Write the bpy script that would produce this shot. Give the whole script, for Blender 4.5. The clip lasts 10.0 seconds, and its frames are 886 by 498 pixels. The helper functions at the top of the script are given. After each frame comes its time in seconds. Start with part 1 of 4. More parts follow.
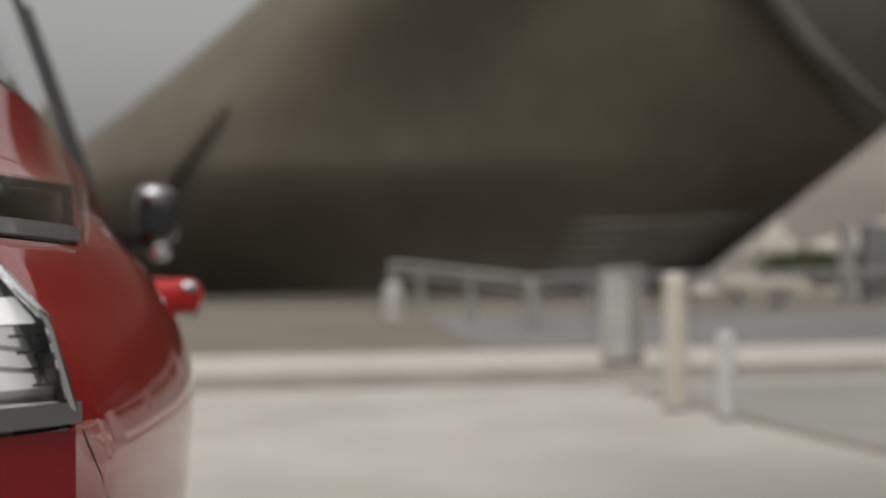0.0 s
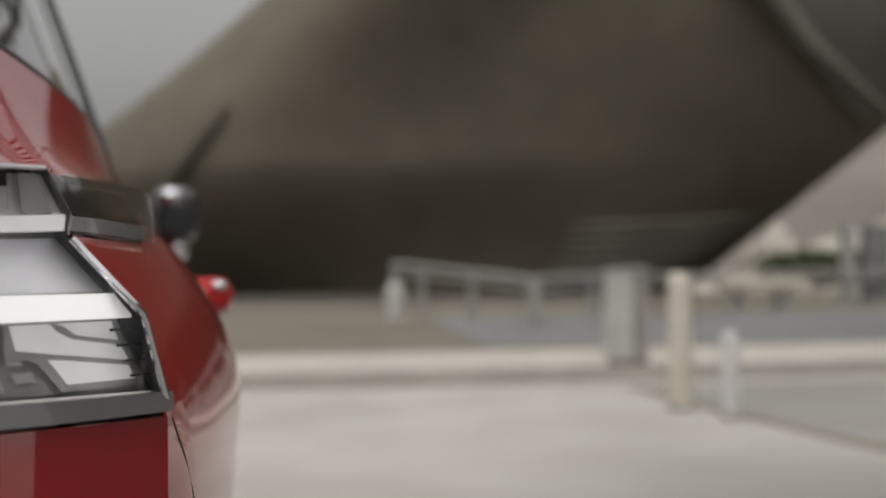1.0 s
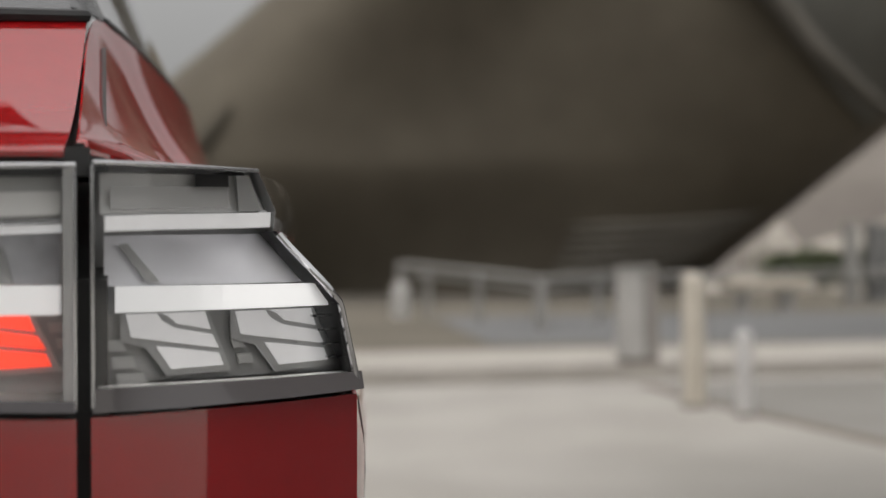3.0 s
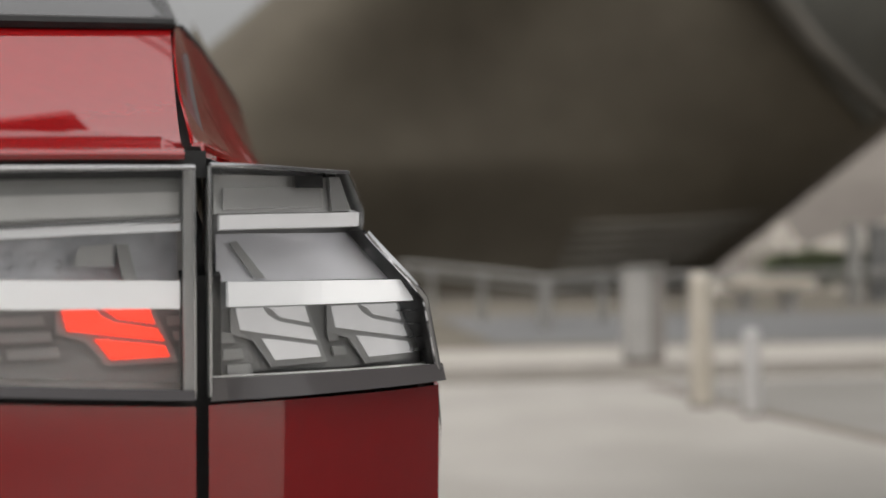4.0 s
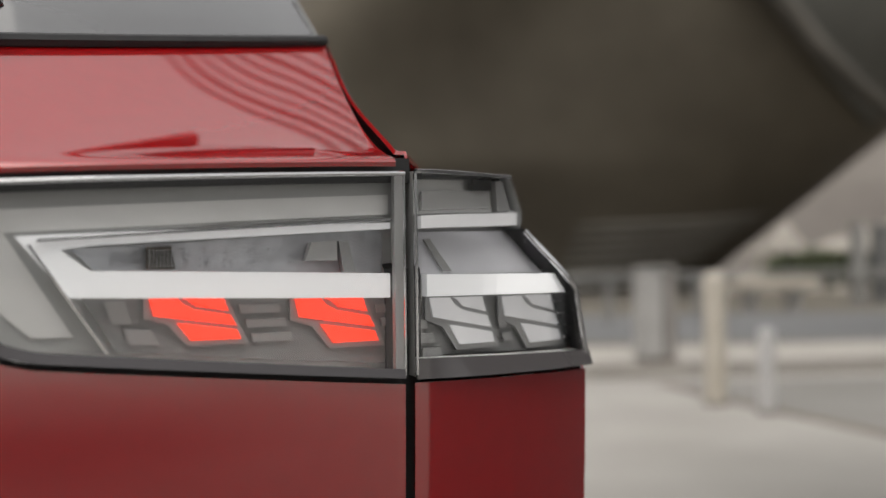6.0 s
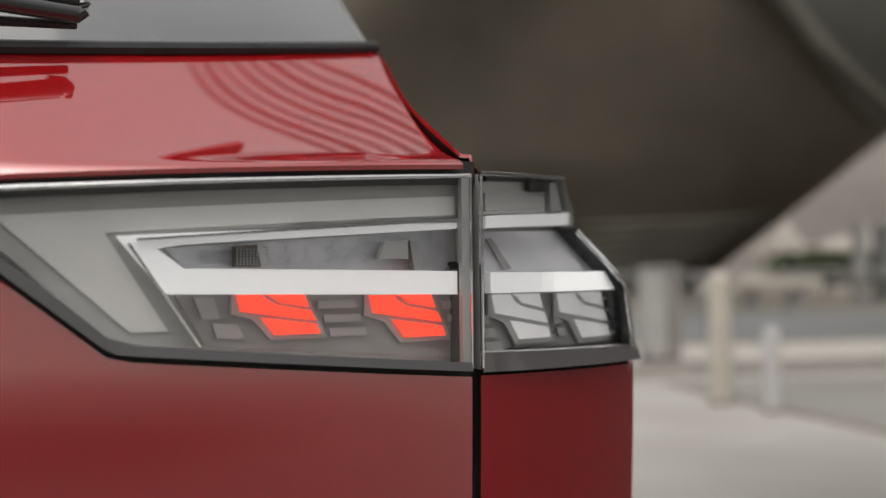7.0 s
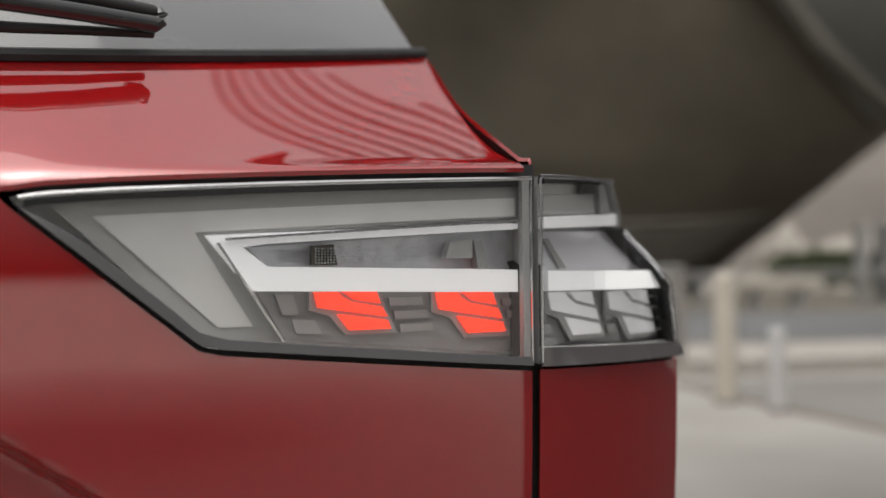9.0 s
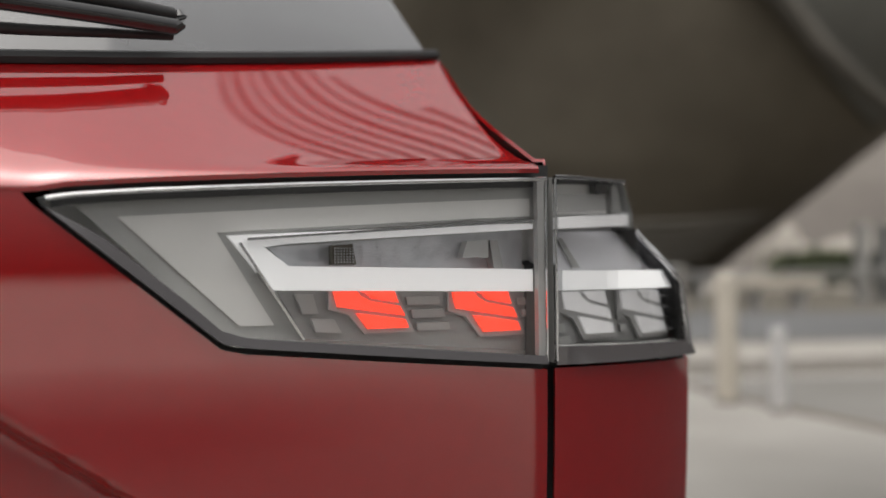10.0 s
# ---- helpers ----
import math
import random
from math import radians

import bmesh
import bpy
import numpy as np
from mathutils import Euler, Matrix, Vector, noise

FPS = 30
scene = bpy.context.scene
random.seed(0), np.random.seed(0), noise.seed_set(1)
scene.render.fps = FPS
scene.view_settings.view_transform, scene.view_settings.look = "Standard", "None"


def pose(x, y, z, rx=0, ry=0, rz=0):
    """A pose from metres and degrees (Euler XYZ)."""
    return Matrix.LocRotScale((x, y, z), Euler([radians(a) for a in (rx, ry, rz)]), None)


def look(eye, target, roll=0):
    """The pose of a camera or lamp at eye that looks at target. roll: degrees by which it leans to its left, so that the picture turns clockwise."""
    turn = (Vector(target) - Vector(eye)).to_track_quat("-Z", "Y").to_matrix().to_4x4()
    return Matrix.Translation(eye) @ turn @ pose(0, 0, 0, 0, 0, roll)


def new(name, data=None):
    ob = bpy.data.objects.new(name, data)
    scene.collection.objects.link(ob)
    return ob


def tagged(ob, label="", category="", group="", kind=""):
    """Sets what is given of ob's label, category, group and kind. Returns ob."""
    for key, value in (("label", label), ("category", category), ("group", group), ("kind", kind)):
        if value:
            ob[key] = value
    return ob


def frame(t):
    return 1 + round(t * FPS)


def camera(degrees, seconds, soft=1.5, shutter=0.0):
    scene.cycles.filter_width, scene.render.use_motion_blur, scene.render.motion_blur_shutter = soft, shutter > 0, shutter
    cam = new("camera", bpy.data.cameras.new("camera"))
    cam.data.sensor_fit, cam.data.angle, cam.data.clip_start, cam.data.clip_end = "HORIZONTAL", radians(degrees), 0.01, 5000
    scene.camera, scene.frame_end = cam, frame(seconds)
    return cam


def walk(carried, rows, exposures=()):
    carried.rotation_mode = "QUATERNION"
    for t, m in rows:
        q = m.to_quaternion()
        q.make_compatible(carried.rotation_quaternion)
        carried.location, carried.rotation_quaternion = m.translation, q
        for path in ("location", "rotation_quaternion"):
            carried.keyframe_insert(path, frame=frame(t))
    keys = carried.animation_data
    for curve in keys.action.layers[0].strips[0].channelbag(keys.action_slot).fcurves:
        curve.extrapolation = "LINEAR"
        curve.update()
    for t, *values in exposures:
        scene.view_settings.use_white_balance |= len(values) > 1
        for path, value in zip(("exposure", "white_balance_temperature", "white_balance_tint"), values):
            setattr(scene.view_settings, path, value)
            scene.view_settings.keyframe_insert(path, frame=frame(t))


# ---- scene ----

# ---------------------------------------------------------------- camera
cam = camera(42.0, 10.0, soft=1.6)
cam.data.dof.use_dof = True
cam.data.dof.focus_distance = 0.78
cam.data.dof.aperture_fstop = 3.9
# seconds, eye x, y, z, yaw, pitch, roll
PATH = [
    (0.0, 0.4955, 0.7674, 1.0080, -0.33, 1.28, -0.62),
    (0.5, 0.4780, 0.7430, 1.0075, -0.33, 1.28, -0.62),
    (1.0, 0.4528, 0.7205, 1.0068, -0.33, 1.29, -0.64),
    (1.5, 0.4242, 0.6990, 1.0050, -0.33, 1.31, -0.68),
    (2.0, 0.3955, 0.6790, 1.0035, -0.33, 1.32, -0.70),
    (2.5, 0.3679, 0.6589, 1.0030, -0.32, 1.30, -0.68),
    (4.0, 0.2849, 0.6010, 1.0010, -0.25, 1.28, -0.58),
    (4.5, 0.2540, 0.5775, 1.0000, -0.22, 1.29, -0.60),
    (5.0, 0.2225, 0.5535, 0.9987, -0.21, 1.31, -0.65),
    (5.5, 0.1944, 0.5318, 0.9978, -0.20, 1.32, -0.67),
    (7.0, 0.1235, 0.4748, 0.9964, -0.16, 1.29, -0.65),
    (7.5, 0.1090, 0.4628, 0.9964, -0.14, 1.28, -0.63),
    (8.0, 0.0975, 0.4535, 0.9961, -0.13, 1.29, -0.63),
    (8.5, 0.0880, 0.4453, 0.9960, -0.12, 1.28, -0.61),
    (9.0, 0.0798, 0.4388, 0.9957, -0.13, 1.29, -0.61),
    (9.5, 0.0733, 0.4334, 0.9957, -0.13, 1.28, -0.61),
    (10.0, 0.0682, 0.4291, 0.9955, -0.13, 1.29, -0.61),
]


def carried_pose(x, y, z, yaw, pitch, roll):
    a, p = radians(yaw), radians(pitch)
    return look((x, y, z), (x - math.sin(a) * math.cos(p), y + math.cos(a) * math.cos(p), z + math.sin(p)), roll)


walk(cam, [(r[0], carried_pose(*r[1:])) for r in PATH])

# ---------------------------------------------------------------- light
SUN_ELEVATION, SUN_AZIMUTH = radians(74), radians(188)
world = bpy.data.worlds.new("world")
scene.world = world
world.use_nodes = True
wt = world.node_tree
wt.nodes.clear()
sky = wt.nodes.new("ShaderNodeTexSky")
sky.sky_type = "NISHITA"
sky.sun_disc = False
sky.sun_elevation, sky.sun_rotation = SUN_ELEVATION, SUN_AZIMUTH
sky.dust_density, sky.air_density = 4.0, 1.0
pale = wt.nodes.new("ShaderNodeHueSaturation")
pale.inputs["Saturation"].default_value = 0.08
bg = wt.nodes.new("ShaderNodeBackground")
bg.inputs["Strength"].default_value = 0.076
wo = wt.nodes.new("ShaderNodeOutputWorld")
wt.links.new(sky.outputs[0], pale.inputs["Color"])
warm = wt.nodes.new("ShaderNodeMix")
warm.data_type, warm.blend_type = "RGBA", "MULTIPLY"
warm.inputs["Factor"].default_value = 1.0
warm.inputs["B"].default_value = (1.0, 0.98, 0.95, 1)
wt.links.new(pale.outputs[0], warm.inputs["A"])
# an overcast sky: the zenith is brighter than the horizon
where = wt.nodes.new("ShaderNodeTexCoord")
split = wt.nodes.new("ShaderNodeSeparateXYZ")
grade = wt.nodes.new("ShaderNodeMapRange")
grade.inputs["From Min"].default_value, grade.inputs["From Max"].default_value = 0.0, 0.68
grade.inputs["To Min"].default_value, grade.inputs["To Max"].default_value = 0.70, 2.7
lift = wt.nodes.new("ShaderNodeVectorMath")
lift.operation = "SCALE"
wt.links.new(where.outputs["Generated"], split.inputs[0])
wt.links.new(split.outputs["Z"], grade.inputs["Value"])
wt.links.new(warm.outputs["Result"], lift.inputs[0])
wt.links.new(grade.outputs["Result"], lift.inputs["Scale"])
wt.links.new(lift.outputs[0], bg.inputs["Color"])
wt.links.new(bg.outputs[0], wo.inputs["Surface"])

sun_data = bpy.data.lights.new("sun", "SUN")
sun_data.energy, sun_data.angle, sun_data.color = 0.65, radians(70), (1.0, 0.95, 0.88)
sun = new("sun", sun_data)
sun_from = Vector((math.sin(SUN_AZIMUTH) * math.cos(SUN_ELEVATION), math.cos(SUN_AZIMUTH) * math.cos(SUN_ELEVATION), math.sin(SUN_ELEVATION)))
sun.matrix_world = look(sun_from * 50, (0, 0, 0))
scene.view_settings.exposure = 0.0


# ---------------------------------------------------------------- materials
def material(name, colour, rough=0.5, metal=0.0, second=None, scale=8.0, fine=80.0, bump=0.0, coat=0.0, spread=(0.35, 0.65), glow=0.0, coat_rough=0.03, coat_ior=1.5, spec=0.5):
    """A surface with a blotchy change between two colours, a fine grain and relief."""
    m = bpy.data.materials.new(name)
    m.use_nodes = True
    nt = m.node_tree
    p = nt.nodes["Principled BSDF"]
    p.inputs["Base Color"].default_value = (*colour, 1)
    p.inputs["Roughness"].default_value = rough
    p.inputs["Metallic"].default_value = metal
    p.inputs["Specular IOR Level"].default_value = spec
    p.inputs["Coat Weight"].default_value = coat
    p.inputs["Coat Roughness"].default_value = coat_rough
    p.inputs["Coat IOR"].default_value = coat_ior
    if glow:
        p.inputs["Emission Color"].default_value = (*colour, 1)
        p.inputs["Emission Strength"].default_value = glow
    if second or bump:
        tc = nt.nodes.new("ShaderNodeTexCoord")
        n1 = nt.nodes.new("ShaderNodeTexNoise")
        n1.inputs["Scale"].default_value, n1.inputs["Detail"].default_value = scale, 6
        n2 = nt.nodes.new("ShaderNodeTexNoise")
        n2.inputs["Scale"].default_value, n2.inputs["Detail"].default_value = fine, 3
        for n in (n1, n2):
            nt.links.new(tc.outputs["Object"], n.inputs["Vector"])
    if second:
        ramp = nt.nodes.new("ShaderNodeValToRGB")
        ramp.color_ramp.elements[0].position, ramp.color_ramp.elements[1].position = spread
        ramp.color_ramp.elements[0].color, ramp.color_ramp.elements[1].color = (*colour, 1), (*second, 1)
        add = nt.nodes.new("ShaderNodeMath")
        add.operation = "MULTIPLY_ADD"
        add.inputs[1].default_value = 0.3
        nt.links.new(n2.outputs["Fac"], add.inputs[0])
        sub = nt.nodes.new("ShaderNodeMath")
        sub.operation = "SUBTRACT"
        sub.inputs[1].default_value = 0.15
        nt.links.new(n1.outputs["Fac"], sub.inputs[0])
        nt.links.new(sub.outputs[0], add.inputs[2])
        nt.links.new(add.outputs[0], ramp.inputs[0])
        nt.links.new(ramp.outputs[0], p.inputs["Base Color"])
    if bump:
        b = nt.nodes.new("ShaderNodeBump")
        b.inputs["Strength"].default_value, b.inputs["Distance"].default_value = bump, 0.01
        nt.links.new(n2.outputs["Fac"], b.inputs["Height"])
        nt.links.new(b.outputs[0], p.inputs["Normal"])
    return m


def clear(name, tint=(1, 1, 1), rough=0.0, ior=1.5):
    """A clear sheet: see-through, with the gloss of its surface."""
    m = bpy.data.materials.new(name)
    m.use_nodes = True
    nt = m.node_tree
    nt.nodes.clear()
    out = nt.nodes.new("ShaderNodeOutputMaterial")
    mix = nt.nodes.new("ShaderNodeMixShader")
    tr = nt.nodes.new("ShaderNodeBsdfTransparent")
    tr.inputs[0].default_value = (*tint, 1)
    gl = nt.nodes.new("ShaderNodeBsdfGlossy")
    gl.inputs["Roughness"].default_value = rough
    lw = nt.nodes.new("ShaderNodeLayerWeight")
    lw.inputs["Blend"].default_value = 0.5
    power = nt.nodes.new("ShaderNodeMath")
    power.operation, power.inputs[1].default_value = "POWER", 5.0
    gain = nt.nodes.new("ShaderNodeMath")
    f0 = ((ior - 1) / (ior + 1)) ** 2
    gain.operation, gain.inputs[1].default_value, gain.inputs[2].default_value = "MULTIPLY_ADD", 1 - f0, f0
    nt.links.new(lw.outputs["Facing"], power.inputs[0])
    nt.links.new(power.outputs[0], gain.inputs[0])
    nt.links.new(gain.outputs[0], mix.inputs[0])
    nt.links.new(tr.outputs[0], mix.inputs[1])
    nt.links.new(gl.outputs[0], mix.inputs[2])
    nt.links.new(mix.outputs[0], out.inputs[0])
    return m


M_RED = material("red_paint", (0.355, 0.003, 0.0045), 0.34, 0.30, second=(0.33, 0.0027, 0.004), scale=60, fine=900, coat=1.0, spread=(0.3, 0.7), coat_ior=2.4, spec=0.0)
M_HANDLE = material("red_handle_paint", (0.42, 0.004, 0.006), 0.4, second=(0.38, 0.004, 0.005), scale=60, fine=900)
M_BLACK = material("black_plastic", (0.012, 0.012, 0.013), 0.45, second=(0.02, 0.02, 0.02), scale=40, fine=500, bump=0.05)
M_PIANO = material("gloss_black", (0.008, 0.008, 0.009), 0.08, coat=1.0)
M_RUBBER = material("black_rubber", (0.015, 0.015, 0.015), 0.6, second=(0.025, 0.025, 0.025), scale=30, fine=400, bump=0.1)
M_DARKGLASS = material("dark_glass", (0.02, 0.022, 0.024), 0.02, coat=1.0)
M_REARGLASS = material("tinted_rear_glass", (0.085, 0.086, 0.09), 0.05, coat=1.0, coat_ior=2.0, second=(0.07, 0.07, 0.075), scale=3, fine=40)
M_LENS = clear("clear_lens")
M_HOUSING = material("lamp_grey", (0.70, 0.70, 0.685), 0.4, 0.0, second=(0.75, 0.75, 0.735), scale=30, fine=600)
M_HOUSING_DARK = material("lamp_dark", (0.29, 0.29, 0.284), 0.3, 0.0, second=(0.32, 0.32, 0.314), scale=30, fine=600)
M_SURROUND = material("lamp_surround_grey", (0.42, 0.422, 0.41), 0.4, second=(0.385, 0.387, 0.375), scale=40, fine=700)
M_GUIDE_OFF = material("unlit_light_guide", (0.74, 0.735, 0.715), 0.3, second=(0.70, 0.695, 0.675), scale=60, fine=800, coat=0.4)
M_BOWL = material("bright_reflector", (0.80, 0.80, 0.83), 0.3, 0.35, second=(0.70, 0.70, 0.73), scale=25, fine=300)
M_GREY = material("lamp_mid_grey", (0.40, 0.40, 0.392), 0.35, 0.0)
M_LIP = material("grey_gloss_plastic", (0.075, 0.068, 0.072), 0.2, coat=1.0)
M_LIP_PALE = material("pale_gloss_plastic", (0.09, 0.083, 0.085), 0.2, coat=0.8)
M_STRIP = material("black_strip", (0.008, 0.008, 0.009), 0.3, spec=0.3)
M_CHROME = material("chrome", (0.75, 0.75, 0.76), 0.12, 1.0)
M_REFLECTOR = material("reflector", (0.60, 0.61, 0.63), 0.35, 0.5, second=(0.48, 0.49, 0.51), scale=90, fine=700, bump=0.15)
M_WHITE_LIT = material("white_light_guide", (0.88, 0.88, 0.88), 0.35, glow=0.27)
# unlit diffuser given a faint emission to brighten its white
M_WHITE_GLOW = material("faint_glow_diffuser", (0.78, 0.77, 0.77), 0.35, second=(0.72, 0.71, 0.71), scale=120, fine=900, coat=0.5, glow=0.28)
M_GREY_OFF = material("pale_diffuser", (0.45, 0.45, 0.44), 0.35, coat=0.5)
M_RED_LIT = material("red_light_guide", (1.0, 0.055, 0.022), 0.35, glow=0.95)
M_TYRE = material("tyre", (0.02, 0.02, 0.02), 0.8, second=(0.03, 0.03, 0.03), scale=20, fine=200, bump=0.2)
M_RIM = material("alloy", (0.5, 0.5, 0.52), 0.25, 1.0)

M_PLAZA = material("pale_concrete", (0.305, 0.289, 0.265), 0.8, second=(0.375, 0.357, 0.332), scale=0.9, fine=25, bump=0.15)
def paint_shade(mat, at, radius, shade):
    """Shade painted into the slab's colour, darker, with a soft uneven rim."""
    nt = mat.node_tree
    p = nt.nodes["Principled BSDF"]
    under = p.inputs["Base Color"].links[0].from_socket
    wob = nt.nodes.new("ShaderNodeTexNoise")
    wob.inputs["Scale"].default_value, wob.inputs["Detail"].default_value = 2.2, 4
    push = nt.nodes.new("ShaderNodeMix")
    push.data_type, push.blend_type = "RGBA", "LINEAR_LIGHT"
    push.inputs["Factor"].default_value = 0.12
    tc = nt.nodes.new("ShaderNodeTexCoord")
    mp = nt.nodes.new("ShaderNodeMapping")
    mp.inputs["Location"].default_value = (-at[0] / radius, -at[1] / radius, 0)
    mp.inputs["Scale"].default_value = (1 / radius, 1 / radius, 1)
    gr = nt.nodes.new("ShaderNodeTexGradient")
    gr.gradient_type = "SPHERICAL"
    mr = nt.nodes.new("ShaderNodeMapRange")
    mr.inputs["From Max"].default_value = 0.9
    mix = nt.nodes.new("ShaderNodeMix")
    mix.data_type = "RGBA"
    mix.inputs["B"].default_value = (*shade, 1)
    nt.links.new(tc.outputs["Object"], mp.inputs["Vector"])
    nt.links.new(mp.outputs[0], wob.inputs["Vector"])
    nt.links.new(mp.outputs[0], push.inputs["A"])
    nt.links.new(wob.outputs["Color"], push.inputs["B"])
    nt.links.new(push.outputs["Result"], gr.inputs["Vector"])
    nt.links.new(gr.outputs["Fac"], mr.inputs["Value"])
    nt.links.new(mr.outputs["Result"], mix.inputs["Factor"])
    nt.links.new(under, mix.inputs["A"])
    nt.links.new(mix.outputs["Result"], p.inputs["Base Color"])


# painted shade on the ground behind the car, reflected in the tailgate
paint_shade(M_PLAZA, (2.2, -2.6), 8.0, (0.050, 0.048, 0.046))
# painted falloff: darker ground at the view's lower right corner
paint_shade(M_PLAZA, (3.1, 4.6), 3.4, (0.12, 0.115, 0.107))
M_APRON = material("greyer_concrete", (0.19, 0.181, 0.168), 0.8, second=(0.235, 0.225, 0.21), scale=0.8, fine=25, bump=0.15)
M_KERB = material("kerb_stone", (0.34, 0.318, 0.288), 0.8, second=(0.40, 0.375, 0.34), scale=1.5, fine=30, bump=0.2)
M_JOINT = material("drain_stone", (0.12, 0.098, 0.08), 0.85, second=(0.17, 0.142, 0.117), scale=3, fine=40, bump=0.2)
M_ROAD = material("asphalt", (0.13, 0.13, 0.133), 0.8, second=(0.17, 0.17, 0.172), scale=0.6, fine=40, bump=0.2)
M_SAND = material("brown_sand", (0.105, 0.092, 0.071), 0.9, second=(0.16, 0.142, 0.112), scale=0.25, fine=12, bump=0.3)
M_SHELL = material("dark_weathered_concrete", (0.080, 0.067, 0.048), 0.75, second=(0.130, 0.111, 0.082), scale=0.07, fine=0.5, bump=0.3, spread=(0.3, 0.68))
M_LEDGE = material("worn_grey_concrete", (0.19, 0.178, 0.155), 0.75, second=(0.25, 0.235, 0.205), scale=0.3, fine=2, bump=0.2)
M_SLAB = material("smooth_grey_concrete", (0.085, 0.083, 0.072), 0.75, second=(0.105, 0.102, 0.09), scale=0.3, fine=2, bump=0.2)
M_SHELL_EDGE = material("grey_concrete_edge", (0.080, 0.073, 0.061), 0.75, second=(0.11, 0.10, 0.085), scale=0.4, fine=3, bump=0.2)
M_HILL = material("pale_earth", (0.14, 0.124, 0.11), 0.9, second=(0.19, 0.17, 0.15), scale=0.08, fine=1.0, bump=0.5)
M_ROCK = material("pale_rock", (0.37, 0.34, 0.30), 0.9, second=(0.45, 0.415, 0.365), scale=0.3, fine=3.0, bump=0.5)
M_LEAF = material("dark_leaf", (0.045, 0.06, 0.025), 0.6, second=(0.08, 0.095, 0.04), scale=2, fine=20)
M_BARK = material("bark", (0.10, 0.075, 0.05), 0.9, second=(0.15, 0.12, 0.08), scale=10, fine=60, bump=0.5)
M_STEEL = material("galvanised_steel", (0.30, 0.295, 0.28), 0.5, 0.2, second=(0.37, 0.36, 0.345), scale=6, fine=60, bump=0.1)
M_BOLLARD = material("cream_painted_metal", (0.52, 0.475, 0.40), 0.5, second=(0.58, 0.535, 0.46), scale=5, fine=60, bump=0.1)
M_BOLLARD_GREY = material("light_grey_metal", (0.52, 0.51, 0.50), 0.5, second=(0.58, 0.57, 0.56), scale=5, fine=60, bump=0.1)
M_CABINET = material("cabinet_grey", (0.42, 0.41, 0.395), 0.55, second=(0.48, 0.47, 0.45), scale=4, fine=60, bump=0.1)
M_CABINET_DARK = material("cabinet_brown_grey", (0.27, 0.25, 0.23), 0.55, second=(0.31, 0.29, 0.27), scale=4, fine=60, bump=0.1)
M_DRIVE = material("dark_asphalt", (0.022, 0.022, 0.023), 1.0, second=(0.032, 0.032, 0.033), scale=0.8, fine=50, bump=0.3)
M_FIN = material("dark_louvre_metal", (0.03, 0.029, 0.027), 0.6, second=(0.04, 0.038, 0.036), scale=0.5, fine=6, bump=0.1)
M_DARK_BROWN = material("dark_brown", (0.084, 0.073, 0.056), 0.9)
# dark colour standing in for shade at the hall's foot
M_FOOT_SHADE = material("foot_shade_brown", (0.045, 0.039, 0.030), 0.95, second=(0.07, 0.06, 0.047), scale=0.3, fine=6, bump=0.4)
M_WALL = material("dark_render", (0.075, 0.073, 0.07), 0.85, second=(0.10, 0.097, 0.093), scale=0.7, fine=15, bump=0.2)
M_PIER = material("dark_grey_concrete", (0.13, 0.13, 0.13), 0.7, second=(0.19, 0.19, 0.185), scale=1.2, fine=20, bump=0.3)


# ---------------------------------------------------------------- mesh helpers
def part(name, bm, mat, parent=None, label="", smooth=True, crease=35):
    """Links a bmesh as one mesh object, under a thing or a part."""
    bmesh.ops.recalc_face_normals(bm, faces=bm.faces[:])
    me = bpy.data.meshes.new(name)
    for f in bm.faces:
        f.smooth = smooth
    if smooth:
        for e in bm.edges:
            if len(e.link_faces) == 2 and e.calc_face_angle(0) > radians(crease):
                e.smooth = False
    bm.to_mesh(me)
    bm.free()
    me.materials.append(mat)
    ob = new(name, me)
    if parent:
        ob.parent = parent
    if label:
        ob["label"] = label
    return ob


def thing(name, m, label, category, group="", kind=""):
    ob = new(name)
    ob.empty_display_size = 0.1
    ob.matrix_world = m
    return tagged(ob, label, category, group, kind)


def smoothstep(a, b, v):
    u = min(1.0, max(0.0, (v - a) / (b - a)))
    return u * u * (3 - 2 * u)


def interp(v, xs, ys):
    return float(np.interp(v, xs, ys))


def spline(v, xs, ys):
    """A smooth line through a few stations."""
    v = min(max(v, xs[0]), xs[-1])
    i = max(0, min(len(xs) - 2, next((k for k in range(len(xs) - 1) if v <= xs[k + 1]), 0)))
    slope = [(ys[min(k + 1, len(xs) - 1)] - ys[max(k - 1, 0)]) / (xs[min(k + 1, len(xs) - 1)] - xs[max(k - 1, 0)]) for k in (i, i + 1)]
    h = xs[i + 1] - xs[i]
    t = (v - xs[i]) / h
    return (2 * t ** 3 - 3 * t ** 2 + 1) * ys[i] + (t ** 3 - 2 * t ** 2 + t) * h * slope[0] + (3 * t ** 2 - 2 * t ** 3) * ys[i + 1] + (t ** 3 - t ** 2) * h * slope[1]


